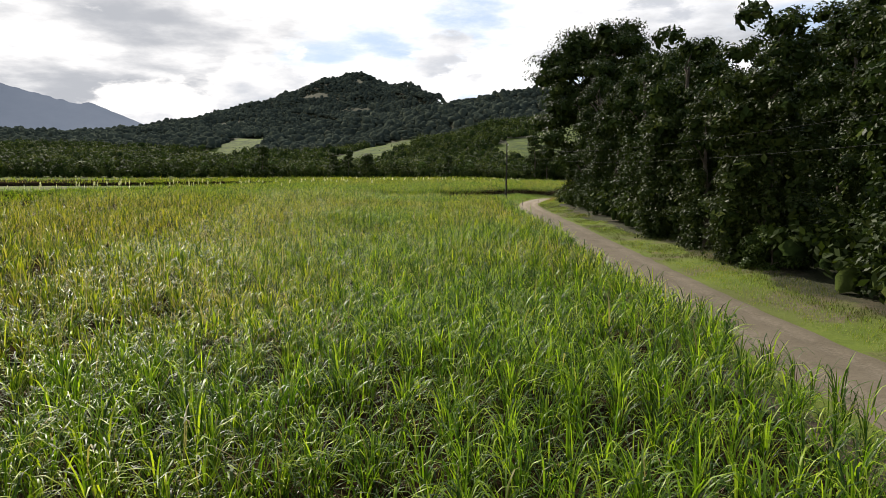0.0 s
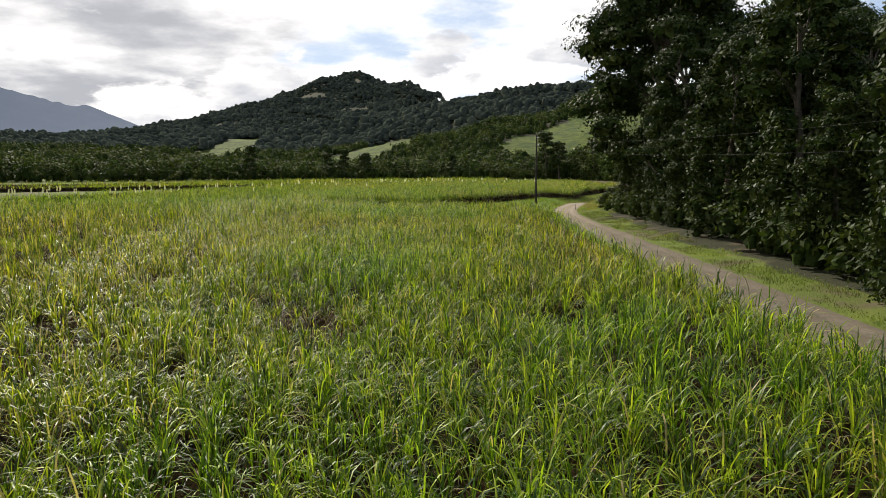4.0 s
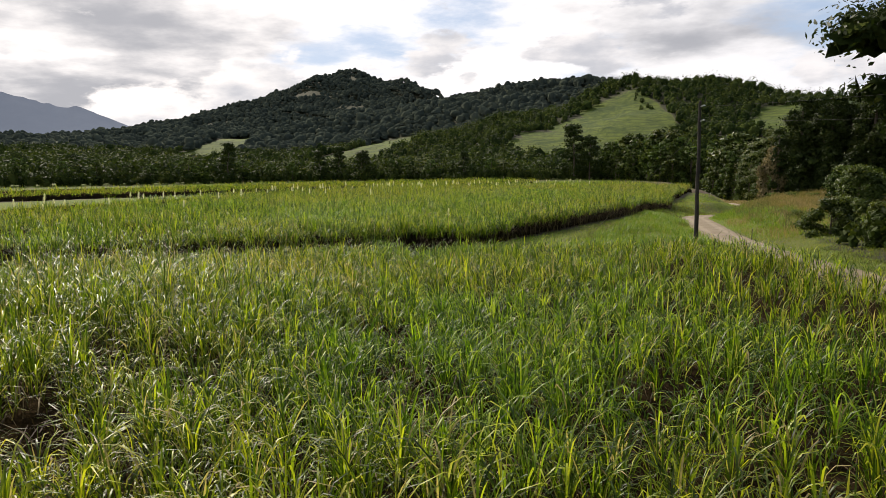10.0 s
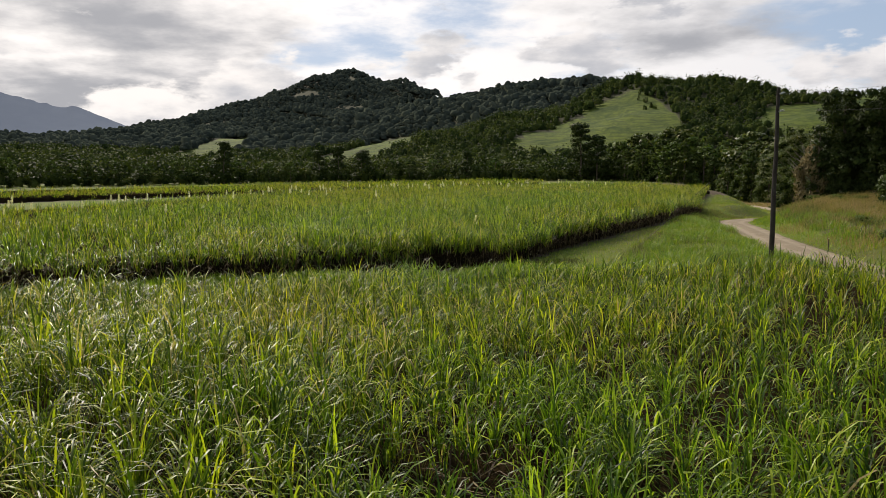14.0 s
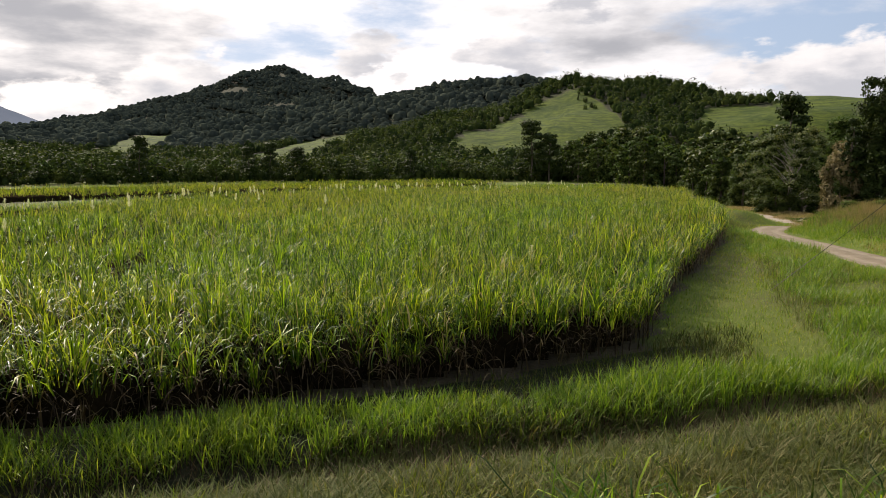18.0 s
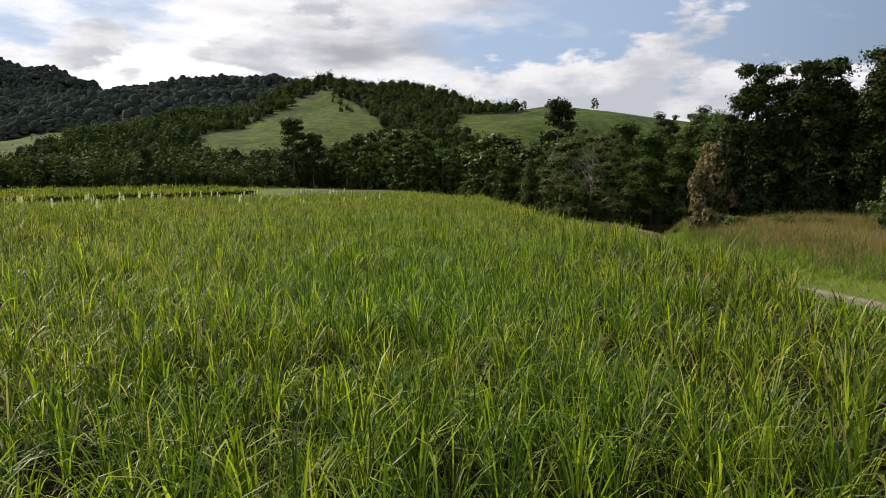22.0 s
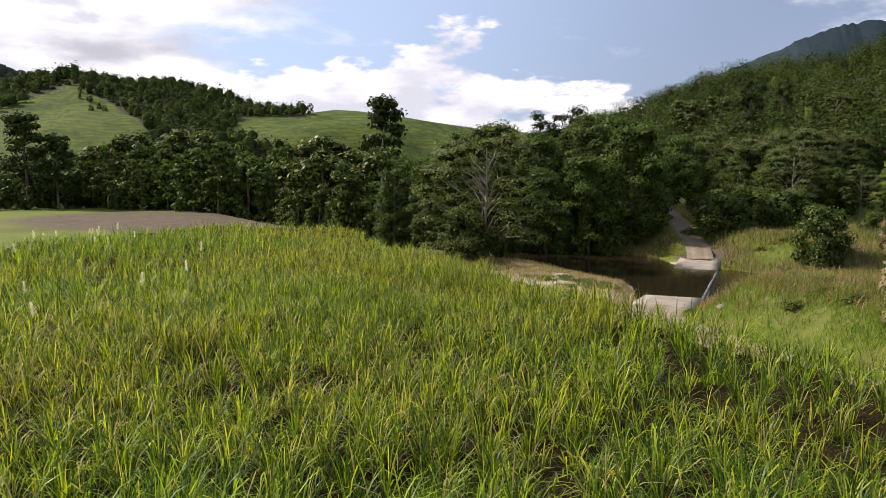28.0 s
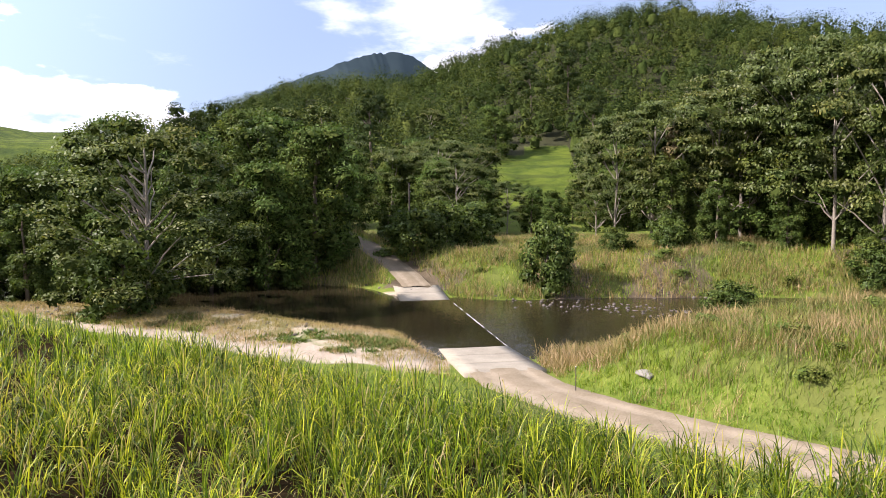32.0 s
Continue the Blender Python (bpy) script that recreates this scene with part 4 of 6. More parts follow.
def make_boulder(x, y, r, seed):
    ob = thing("boulder", "pale weathered boulder half buried in the grassy bank", "boulder", x, y)
    V, F = pebble(seed, 2)
    part("stone", mesh_from("stone", V * r * np.array((1.6, 1.0, 0.5)) * (0.85 + 0.3 * vnoise(V[:, 0:1] * 3, V[:, 2:3] * 3, 1.0, seed)) + np.array((0, 0, -0.1 * r)), F, PALE_STONE, True), ob)



def pebble(seed, detail=1):
    rng = random.Random(seed)
    bm = bmesh.new()
    bmesh.ops.create_icosphere(bm, subdivisions=detail, radius=1.0)
    for v in bm.verts:
        v.co *= 0.8 + 0.4 * rng.random()
        v.co.z *= 0.6
    V = np.array([v.co[:] for v in bm.verts])
    F = np.array([[v.index for v in f.verts] for f in bm.faces])
    bm.free()
    return V, F


def stones(name, label, place, count, lo, hi, seed):
    rng = np.random.default_rng(seed)
    heap = Heap()
    shapes = [pebble(seed * 10 + k) for k in range(5)]
    x, y, z = place(rng, count)
    for k in range(len(x)):
        V, F = shapes[k % 5]
        r = lo + (hi - lo) * rng.random() ** 3
        a = rng.uniform(0, 6.28)
        R = np.array(((math.cos(a), -math.sin(a), 0), (math.sin(a), math.cos(a), 0), (0, 0, 1)))
        heap.add((V * r * rng.uniform(0.7, 1.3, 3) @ R.T + (x[k], y[k], z[k]), F))
    ob = new(name, heap.mesh(name, STONE, True))
    return tagged(ob, label, "stones", kind="stuff")


def bar_place(rng, n):
    a, b = rng.uniform(0, 1, n), rng.normal(0, 1, n)
    x, y = 119 - 13 * a + 2.4 * b, 226 - 35 * a + 2.0 * rng.normal(0, 1, n)
    return x, y, np.maximum(ground_z(x, y), WATER_Z - 0.2) + 0.02


def shore_place(rng, n):
    x, y = rng.uniform(92, 132, n), rng.uniform(185, 300, n)
    dv, _, _ = along(x, y, RIVER)
    m = (dv > 12.0) & (dv < 17.5)
    return x[m], y[m], ground_z(x[m], y[m]) + 0.02


for x, y, r, k in ((76.1, 219.9, 0.6, 71),):
    make_boulder(x, y, r, k)
stones("river_stones", "grey stones of a shallow gravel bar in the river", bar_place, 650, 0.05, 0.26, 3)
stones("shore_stones", "grey stones along the river's edge", shore_place, 3800, 0.06, 0.30, 4)


# ---- grass ----
def grass_patch(name, label, keep, box, step, height, mat, seed, per=5, width=0.02, seg=2, lean=0.25, droop=0.7, tuft=0.22):
    rng = np.random.default_rng(seed)
    x, y = jitter_grid(rng, *box, step)
    m = keep(x, y)
    x, y = x[m], y[m]
    k = rng.poisson(per, len(x))
    i = np.repeat(np.arange(len(x)), k)
    n = len(i)
    bx, by = x[i] + rng.normal(0, tuft, n), y[i] + rng.normal(0, tuft, n)
    h = height * (0.55 + 0.9 * fbm(x, y, 5, seed))[i] * (0.7 + 0.6 * rng.random(n))
    V, F = blades(rng, bx, by, ground_z(bx, by) - 0.03, h, width * (0.7 + 0.6 * rng.random(n)), np.abs(rng.normal(lean, 0.25, n)), np.abs(rng.normal(droop, 0.5, n)), seg)
    return tagged(new(name, mesh_from(name, V, F, mat)), label, "grass", kind="stuff")


def off_road(x, y, gap=2.0):
    return (along(x, y, ROAD)[0] > gap) & (along(x, y, FAR_ROAD)[0] > gap)


def off_ford(x, y):
    return along(x, y, [tuple(F0 - FD * 3), tuple(F1 + FD * 3)])[0] > 3.4


def headland(x, y):
    return ~field_one(x, y) & ~field_two(x, y) & off_road(x, y, 2.1) & (along(x, y, RIVER)[0] > 15) & off_ford(x, y)


def verge(x, y):
    d, _, side = along(x, y, ROAD)
    return (d > 1.9) & (d < 10) & ~field_one(x, y) & ~field_two(x, y)


def bank_east(x, y):
    d, _, side = along(x, y, ROAD)
    dv = along(x, y, RIVER)[0]
    return (side > 0) & (d > 2.6) & (dv > 14.5) & (dv < 80) & off_ford(x, y)


def bank_far(x, y):
    dv, _, side = along(x, y, RIVER)
    return (side > 0) & (dv > 14.5) & (dv < 62) & off_road(x, y, 2.4) & off_ford(x, y)


grass_patch("headland_grass", "short green grass on the headland between the cane fields", lambda x, y: headland(x, y) & (y < front_line(x) + 22) & (y > front_line(x) - 16) & ~((front_gap(x, y) > -1) & (rows_uv(x, y)[1] < -60)) & ~((ditch(x, y)[0] > -1.4) & (front_gap(x, y) < 13) & (x < 16)), (-40, 40, 112, 172), 0.38, 0.2, GRASS, 21, 6, 0.022)
grass_patch("verge_grass", "short green grass along the dirt road", lambda x, y: verge(x, y) & (y >= 140), (6, 60, 138, 215), 0.6, 0.22, GRASS, 22, 5, 0.024)
grass_patch("dull_verge_grass", "short dull grass with leaf litter along the grove", lambda x, y: verge(x, y) & (y < 140) & (along(x, y, ROAD)[0] > np.where(y < 46, 4.6, 2.3)) & (along(x, y, ROAD)[0] < np.where(y < 60, 7.5, 5)) & (fbm(x, y, 2.2, 3) > 0.42), (6, 40, 5, 140), 0.36, 0.2, GRASS_DULL, 38, 8, 0.024)
grass_patch("road_edge_grass", "short yellow-green grass beside the dirt road", lambda x, y: verge(x, y) & (y < 140) & (along(x, y, ROAD)[0] < 5.4) & (along(x, y, ROAD)[0] > 2.1 + 0.9 * vnoise(x, y, 1.7, 47)) & ((y < 46) | (fbm(x, y, 4, 49) > 0.55)), (6, 40, 5, 140), 0.34, 0.2, GRASS, 47, 6, 0.022)
grass_patch("slope_grass", "rough green grass between the cane and the road", lambda x, y: headland(x, y) & (along(x, y, ROAD)[2] < 0) & (y > 150) & (rows_uv(x, y)[1] > -57.5) & ~sand_bar(x, y) & ((y < 233) | (along(x, y, RIVER)[0] > 23)), (10, 95, 150, 285), 0.62, 0.42, GRASS, 23, 5, 0.03)
grass_patch("bank_grass", "long green grass on the river bank", bank_east, (34, 105, 148, 232), 0.66, 0.42, GRASS, 24, 5, 0.04)
grass_patch("rough_bank_grass", "rough tufted green grass above the river", lambda x, y: bank_east(x, y) & (vnoise(x, y, 0.9, 23) > 0.42) & (along(x, y, RIVER)[0] > 20 + 5 * vnoise(x, y, 4, 3)), (44, 100, 178, 231), 0.38, 0.55, GRASS_RANK, 43, 8, 0.04, 2, 0.4, 0.8, 0.12)
grass_patch("bank_weeds", "rough olive weeds and seeding grass on the river bank", lambda x, y: bank_east(x, y) & (along(x, y, ROAD)[0] > 5) & (fbm(x, y, 6, 41) > 0.45), (38, 105, 150, 232), 0.7, 1.2, GRASS_WEED, 34, 8, 0.035, 2, 0.35, 0.7)
grass_patch("far_bank_weeds", "rough olive weeds and rushes on the far river bank", lambda x, y: bank_far(x, y) & (fbm(x, y, 7, 42) > 0.42), (110, 165, 165, 290), 0.9, 1.4, GRASS_WEED, 35, 8, 0.06, 2, 0.35, 0.7)
grass_patch("dry_bank_grass", "pinkish dry seeding grass on the river bank", lambda x, y: bank_east(x, y) & (fbm(x, y, 10, 5) > 0.5), (34, 105, 148, 232), 0.7, 1.0, GRASS_DRY, 25, 5, 0.03)
grass_patch("far_bank_grass", "long green grass on the far river bank", bank_far, (110, 165, 165, 290), 0.95, 0.9, GRASS, 26, 6, 0.07)
grass_patch("dry_far_bank_grass", "dry straw-coloured grass on the far river bank", lambda x, y: bank_far(x, y) & (fbm(x, y, 6, 6) > 0.41), (110, 170, 150, 300), 0.75, 1.3, GRASS_DRY, 27, 7, 0.05)
grass_patch("straw_bank_grass", "straw-coloured seeding grass on top of the river bank", lambda x, y: bank_east(x, y) & (ground_z(x, y) > -2.9) & (y > 165) & (along(x, y, ROAD)[0] > 7) & (fbm(x, y, 5, 48) > 0.40), (44, 100, 165, 222), 0.55, 1.0, GRASS_DRY, 48, 9, 0.032, 2, 0.4, 0.8, 0.2)
grass_patch("brown_bank_grass", "tall brown dead grass at the foot of the creeper tower", lambda x, y: bank_east(x, y) & (along(x, y, ROAD)[0] > 9 + 3 * vnoise(x, y, 4, 54)) & (fbm(x, y, 4, 55) > 0.3), (46, 70, 168, 206), 0.5, 1.25, GRASS_DRY, 54, 12, 0.03, 2, 0.35, 0.8, 0.2)
grass_patch("dry_edge_grass", "pale dry tussocks at the edge of the river bank", lambda x, y: bank_east(x, y) & (along(x, y, RIVER)[0] < 24 + 5 * vnoise(x, y, 5, 3)) & (vnoise(x, y, 2.3, 7) > 0.34) & (y < 226), (70, 105, 150, 232), 0.5, 1.3, GRASS_DRY, 36, 11, 0.045, 3, 0.3, 0.9, 0.2)
grass_patch("bank_tussocks", "tall rank green tussocks on the river bank", lambda x, y: bank_east(x, y) & (vnoise(x, y, 1.7, 17) * 0.6 + fbm(x, y, 9, 19) * 0.4 > 0.49) & (along(x, y, ROAD)[0] > 4.5 + 4 * S((y - 205) / 10)), (38, 105, 150, 232), 0.62, 1.0, GRASS_RANK, 37, 9, 0.045, 3, 0.35, 1.2, 0.2)
grass_patch("dry_shore_grass", "flattened dry reeds along the sandy shore", lambda x, y: bank_west(x, y) & (along(x, y, RIVER)[0] > 10.5 + 6 * S((240 - y) / 8)) & (along(x, y, RIVER)[0] < 18.5 + 3 * vnoise(x, y, 5, 6) + 4 * S((241 - y) / 6)) & (fbm(x, y, 4, 9) > 0.3) & off_road(x, y, 4.0) & off_ford(x, y), (70, 112, 232, 290), 0.36, 0.55, GRASS_DRY, 28, 7, 0.035, 2, 0.7, 0.8)
grass_patch("shore_creeper", "low green creeper spreading over the sandy shore", lambda x, y: bank_west(x, y) & (np.abs(along(x, y, RIVER)[0] - 17.5) < 2.6) & (fbm(x, y, 5, 14) > 0.5) & (y > 236), (70, 112, 236, 285), 0.3, 0.4, LEAF_WEED, 39, 8, 0.12, 2, 0.9, 0.6)


# dull blades carry on the shadow strip painted before the cane
grass_patch("shaded_grass", "thin grass and litter in dull colours for the shade of the cane", lambda x, y: headland(x, y) & (front_gap(x, y) > -1) & (ditch(x, y)[0] < -1.2) & (rows_uv(x, y)[1] < -59), (-45, 26, 112, 152), 0.3, 0.3, GRASS_DULL, 40, 8, 0.025, 2, 0.5, 0.6)
grass_patch("tall_headland_grass", "band of taller bright green grass along the drain", lambda x, y: headland(x, y) & (vnoise(x, y, 1.1, 15) > 0.22) & (np.abs(ditch(x, y)[0] + 1.75) < 0.75 + 0.5 * vnoise(x, y, 3, 5)) & (x < 11), (-45, 12, 112, 146), 0.26, 0.66, GRASS_RANK, 31, 16, 0.024, 3, 0.28, 0.8, 0.12)
grass_patch("drain_dead_grass", "dead brown grass hanging into the drain", lambda x, y: headland(x, y) & (np.abs(ditch(x, y)[0]) < 1.0) & (x < 14), (-45, 14, 112, 146), 0.24, 0.5, CANE_DRY, 44, 9, 0.022, 2, 0.5, 0.9, 0.14)
grass_patch("drain_weeds", "dark leafy weeds along the drain", lambda x, y: headland(x, y) & (np.abs(ditch(x, y)[0] + 0.3) < 1.1) & (fbm(x, y, 2.2, 45) > 0.5) & (x < 18), (-45, 18, 112, 150), 0.3, 0.5, GRASS_DULL, 45, 14, 0.04, 2, 0.7, 0.6, 0.16)
grass_patch("headland_weeds", "olive matted weeds and seeding grass on the headland", lambda x, y: headland(x, y) & (ditch(x, y)[0] > 0.7) & (front_gap(x, y) < 14), (-45, 26, 104, 146), 0.25, 0.5, GRASS_WEED, 32, 15, 0.024, 2, 0.75, 0.7)
grass_patch("headland_rushes", "fresh green grass shoots among the matted weeds", lambda x, y: headland(x, y) & (ditch(x, y)[0] > 0.9) & (front_gap(x, y) < 13) & (fbm(x, y, 3.5, 46) > 0.46), (-45, 26, 104, 146), 0.34, 0.5, GRASS, 46, 7, 0.022, 2, 0.5, 0.8)
grass_patch("slope_tussocks", "rank green tussocks between the cane and the road", lambda x, y: headland(x, y) & (along(x, y, ROAD)[2] < 0) & (rows_uv(x, y)[1] > -57 + 1.5 * vnoise(x, y, 3, 51)) & (vnoise(x, y, 1.6, 52) * 0.6 + fbm(x, y, 6, 53) * 0.4 > 0.50), (8, 46, 132, 205), 0.36, 0.7, GRASS_RANK, 51, 10, 0.028, 3, 0.4, 1.0, 0.14)
grass_patch("slope_weeds", "brownish weeds and rushes between the cane and the road", lambda x, y: headland(x, y) & (along(x, y, ROAD)[2] < 0) & (fbm(x, y, 7, 12) > 0.56) & (rows_uv(x, y)[1] > -57), (8, 60, 132, 215), 0.5, 0.6, GRASS_WEED, 33, 7, 0.025)


# ---- trees ----
def tube(points, radii, sides=6):
    P, r = np.array(points, float), np.array(radii, float)
    t = np.gradient(P, axis=0)
    t /= np.linalg.norm(t, axis=1)[:, None] + 1e-9
    ref = np.where(np.abs(t[:, 2:3]) > 0.9, np.array([[1.0, 0, 0]]), np.array([[0, 0, 1.0]]))
    a = np.cross(t, ref)
    a /= np.linalg.norm(a, axis=1)[:, None] + 1e-9
    b = np.cross(t, a)
    ang = np.linspace(0, 2 * np.pi, sides, endpoint=False)
    V = P[:, None] + r[:, None, None] * (a[:, None] * np.cos(ang)[None, :, None] + b[:, None] * np.sin(ang)[None, :, None])
    i = np.arange(len(P) * sides).reshape(len(P), sides)
    j = np.roll(i, -1, 1)
    return V.reshape(-1, 3), np.stack([i[:-1], j[:-1], j[1:], i[1:]], -1).reshape(-1, 4)


def leaf_quads(rng, centres, radii, count, size, flat=0.75, hang=0.0):
    """Leaf sprays round clump centres: small folded diamonds that face mostly outward and up."""
    n = len(centres)
    k = np.maximum(1, (count * radii ** 2 / np.mean(radii ** 2)).astype(int))
    i = np.repeat(np.arange(n), k)
    m = len(i)
    d = rng.normal(0, 1, (m, 3))
    d /= np.linalg.norm(d, axis=1)[:, None]
    d[:, 2] = np.where((d[:, 2] < -0.3) & (rng.random(m) < 0.6), -d[:, 2], d[:, 2])
    r = radii[i] * (0.30 + 0.78 * rng.random(m) ** 0.55)
    turn, pull = rng.uniform(0, np.pi, n)[i], rng.uniform(0.75, 1.45, n)[i]
    dx, dy = d[:, 0] * np.cos(turn) + d[:, 1] * np.sin(turn), d[:, 1] * np.cos(turn) - d[:, 0] * np.sin(turn)
    dx, dy = dx * pull, dy / pull
    P = centres[i] + np.stack([dx * np.cos(turn) - dy * np.sin(turn), dx * np.sin(turn) + dy * np.cos(turn), d[:, 2] * flat * rng.uniform(0.75, 1.25, n)[i]], -1) * r[:, None]
    P[:, 2] -= hang * rng.random(m) ** 2 * radii[i]
    nrm = d + rng.normal(0, 0.55, (m, 3)) + np.array((0, 0, 0.35))
    nrm /= np.linalg.norm(nrm, axis=1)[:, None]
    a = np.cross(nrm, rng.normal(0, 1, (m, 3)))
    a /= np.linalg.norm(a, axis=1)[:, None] + 1e-9
    b = np.cross(nrm, a)
    s = (size * (0.6 + 0.8 * rng.random(m)))[:, None]
    V = np.stack([P - a * s * 0.5, P + b * s * 0.26, P + a * s * 0.5, P - b * s * 0.26], 1).reshape(-1, 3)
    return (V, np.arange(4 * m).reshape(m, 4)), np.clip(rng.random(n)[i] + rng.normal(0, 0.12, m), 0, 1)


def domes(rng, x, y, z, r, h, sides=6):
    """Lumpy closed crowns: rings of uneven width under a top."""
    n = len(x)
    rings = ((0.0, 0.75), (0.45, 1.0), (0.84, 0.66))
    a = rng.uniform(0, 6.28, n)[:, None] + np.arange(sides)[None] * 2 * np.pi / sides
    V = np.zeros((n, len(rings) * sides + 1, 3))
    for k, (u, q) in enumerate(rings):
        rr = r[:, None] * q * rng.uniform(0.72, 1.28, (n, sides))
        V[:, k * sides:(k + 1) * sides, 0] = x[:, None] + np.cos(a + 0.4 * k) * rr
        V[:, k * sides:(k + 1) * sides, 1] = y[:, None] + np.sin(a + 0.4 * k) * rr
        V[:, k * sides:(k + 1) * sides, 2] = z[:, None] + h[:, None] * (u + rng.uniform(-0.09, 0.09, (n, sides)))
    V[:, -1] = np.stack([x, y, z + h], -1)
    F = []
    for k in range(len(rings) - 1):
        for j in range(sides):
            p, q = k * sides + j, k * sides + (j + 1) % sides
            F += [(p, q, q + sides), (p, q + sides, p + sides)]
    k = (len(rings) - 1) * sides
    F += [(k + j, k + (j + 1) % sides, len(rings) * sides) for j in range(sides)]
    F = np.array(F)[None] + (np.arange(n) * V.shape[1])[:, None, None]
    return V.reshape(-1, 3), F.reshape(-1, 3)


def make_tree(name, label, height, radius, seed, leaf, bark=BARK, base=0.35, clumps=26, leaves=70, size=0.5, trunk=0.35, limbs=7, top_flat=0.6, vines=0, lean=0.0, hang=0.0, clump_r=0.3, group="", category="tree", fill=1.0, flat=0.62):
    """A tree at the origin: trunk, limbs and a crown of leaf sprays with gaps; vines: curtains of creeper down its side."""
    rng = np.random.default_rng(seed)
    ob = thing(name, label, category, 0, 0, 0, group=group)
    zs = np.linspace(0, 1, 7)
    wob = np.cumsum(rng.normal(0, 0.012 * height, (7, 2)), 0) * zs[:, None]
    top = height * 0.86
    tr = np.stack([wob[:, 0] + lean * height * zs ** 1.5, wob[:, 1], zs * top - 0.3], -1)
    part("trunk", mesh_from("trunk", *tube(tr, trunk * (1.25 - zs) ** 0.8, 8), bark, True), ob)
    C, R = [], []
    for k in range(clumps):
        u = (k + 0.5) / clumps
        z = base + (1 - base) * u ** 0.8
        prof = math.sin(math.pi * min(1, (0.18 + 0.82 * (z - base) / (1 - base)) ** top_flat * 0.92)) ** 0.65
        a = k * 2.4 + rng.normal(0, 0.5)
        rr = radius * prof * (0.35 + 0.6 * rng.random() ** 0.5)
        j = min(6, z * 6 / 0.86)
        cx = np.interp(j, np.arange(7), tr[:, 0])
        cy = np.interp(j, np.arange(7), tr[:, 1])
        C.append((cx + math.cos(a) * rr, cy + math.sin(a) * rr, z * height - 0.12 * radius + rng.normal(0, 0.03 * height)))
        R.append(radius * clump_r * (0.7 + 0.6 * rng.random()))
    C, R = np.array(C), np.array(R)
    heap = Heap()
    vf, tone = leaf_quads(rng, C, R, leaves, size, flat, hang)
    heap.add(vf, tone=tone)
    # large dark leaves inside the clumps paint the crown's inner shade and block light
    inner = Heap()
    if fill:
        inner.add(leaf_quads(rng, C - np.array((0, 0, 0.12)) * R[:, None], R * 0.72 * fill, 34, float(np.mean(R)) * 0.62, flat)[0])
    if vines:
        vc, vr = [], []
        for k in range(vines):
            a = rng.uniform(0, 6.28)
            q = radius * rng.uniform(0.45, 0.85)
            z1 = height * rng.uniform(0.45, 0.85)
            for z in np.arange(0.3, z1, max(0.8, radius * 0.22)):
                f = q * (1 - 0.35 * z / height)
                vc.append((math.cos(a) * f + rng.normal(0, .3), math.sin(a) * f + rng.normal(0, .3), z))
                vr.append(radius * 0.2 * (0.7 + 0.6 * rng.random()))
        vc, vr = np.array(vc), np.array(vr)
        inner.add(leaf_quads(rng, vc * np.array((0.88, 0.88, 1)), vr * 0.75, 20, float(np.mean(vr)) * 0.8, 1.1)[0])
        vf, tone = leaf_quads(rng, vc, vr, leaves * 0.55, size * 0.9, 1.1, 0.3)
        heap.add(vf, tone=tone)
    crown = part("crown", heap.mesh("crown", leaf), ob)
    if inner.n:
        part("inner_foliage", inner.mesh("inner_foliage", FOREST_MASS), crown, "inner leaves in a dark colour that stands for the crown's shade")
    order = np.argsort(-R)[:limbs]
    for k in order:
        e = C[k]
        far = math.hypot(e[0], e[1])
        z0 = min(max(e[2] - 0.9 * far - 0.04 * height, 0.14 * height), top * 0.9)
        j = (z0 + 0.3) / top * 6
        s = np.array([np.interp(j, np.arange(7), tr[:, c]) for c in range(3)])
        mid = s * 0.55 + e * 0.45 + np.array((0, 0, 0.12 * (e[2] - s[2]))) + rng.normal(0, 0.018 * height, 3)
        pts = [s, s * 0.5 + mid * 0.5 + rng.normal(0, 0.008 * height, 3), mid, mid * 0.5 + e * 0.5 + rng.normal(0, 0.012 * height, 3), e]
        part("limb", mesh_from("limb", *tube(pts, trunk * np.array((0.5, 0.42, 0.33, 0.22, 0.08)), 5), bark, True), ob)
    return ob


def plant(ob, x, y, turn=0.0, size=1.0, z=None, sink=0.1, tall=1.0):
    m = Matrix.LocRotScale((x, y, (float(ground_z(x, y)) if z is None else z) - sink), Euler((0, 0, radians(turn))), (size, size, size * tall))
    c = copy_thing(ob, Matrix())
    c.matrix_basis = m
    return c


def place_first(ob, x, y, turn=0.0, size=1.0, z=None, sink=0.1, tall=1.0):
    ob.matrix_basis = Matrix.LocRotScale((x, y, (float(ground_z(x, y)) if z is None else z) - sink), Euler((0, 0, radians(turn))), (size, size, size * tall))


# the dark grove beside the road
GROVE = "dark trees of the grove beside the road"
fig = make_tree("tree", "huge dark spreading tree with bare lower limbs by the road", 31, 12.5, 41, LEAF_DARK, base=0.30, clumps=120, leaves=340, size=0.42, trunk=0.85, limbs=18, top_flat=0.75, clump_r=0.24, group=GROVE, fill=0.75, flat=0.5)
place_first(fig, 38.5, 124, 20)
plant(fig, 45, 108, 140, 0.8)
plant(fig, 42, 96, 250, 0.68)
rain = make_tree("tree", "tall dark rainforest tree hung with creepers", 27, 7.0, 42, LEAF_DARK, base=0.22, clumps=44, leaves=210, size=0.42, trunk=0.5, limbs=8, vines=6, group=GROVE, fill=0.7, clump_r=0.27)
ivy = make_tree("tree", "dark tree wrapped in glossy creepers to the ground", 19, 4.6, 43, LEAF_DARK, base=0.12, clumps=34, leaves=180, size=0.34, trunk=0.35, limbs=5, vines=9, top_flat=0.5, group=GROVE)
first = True
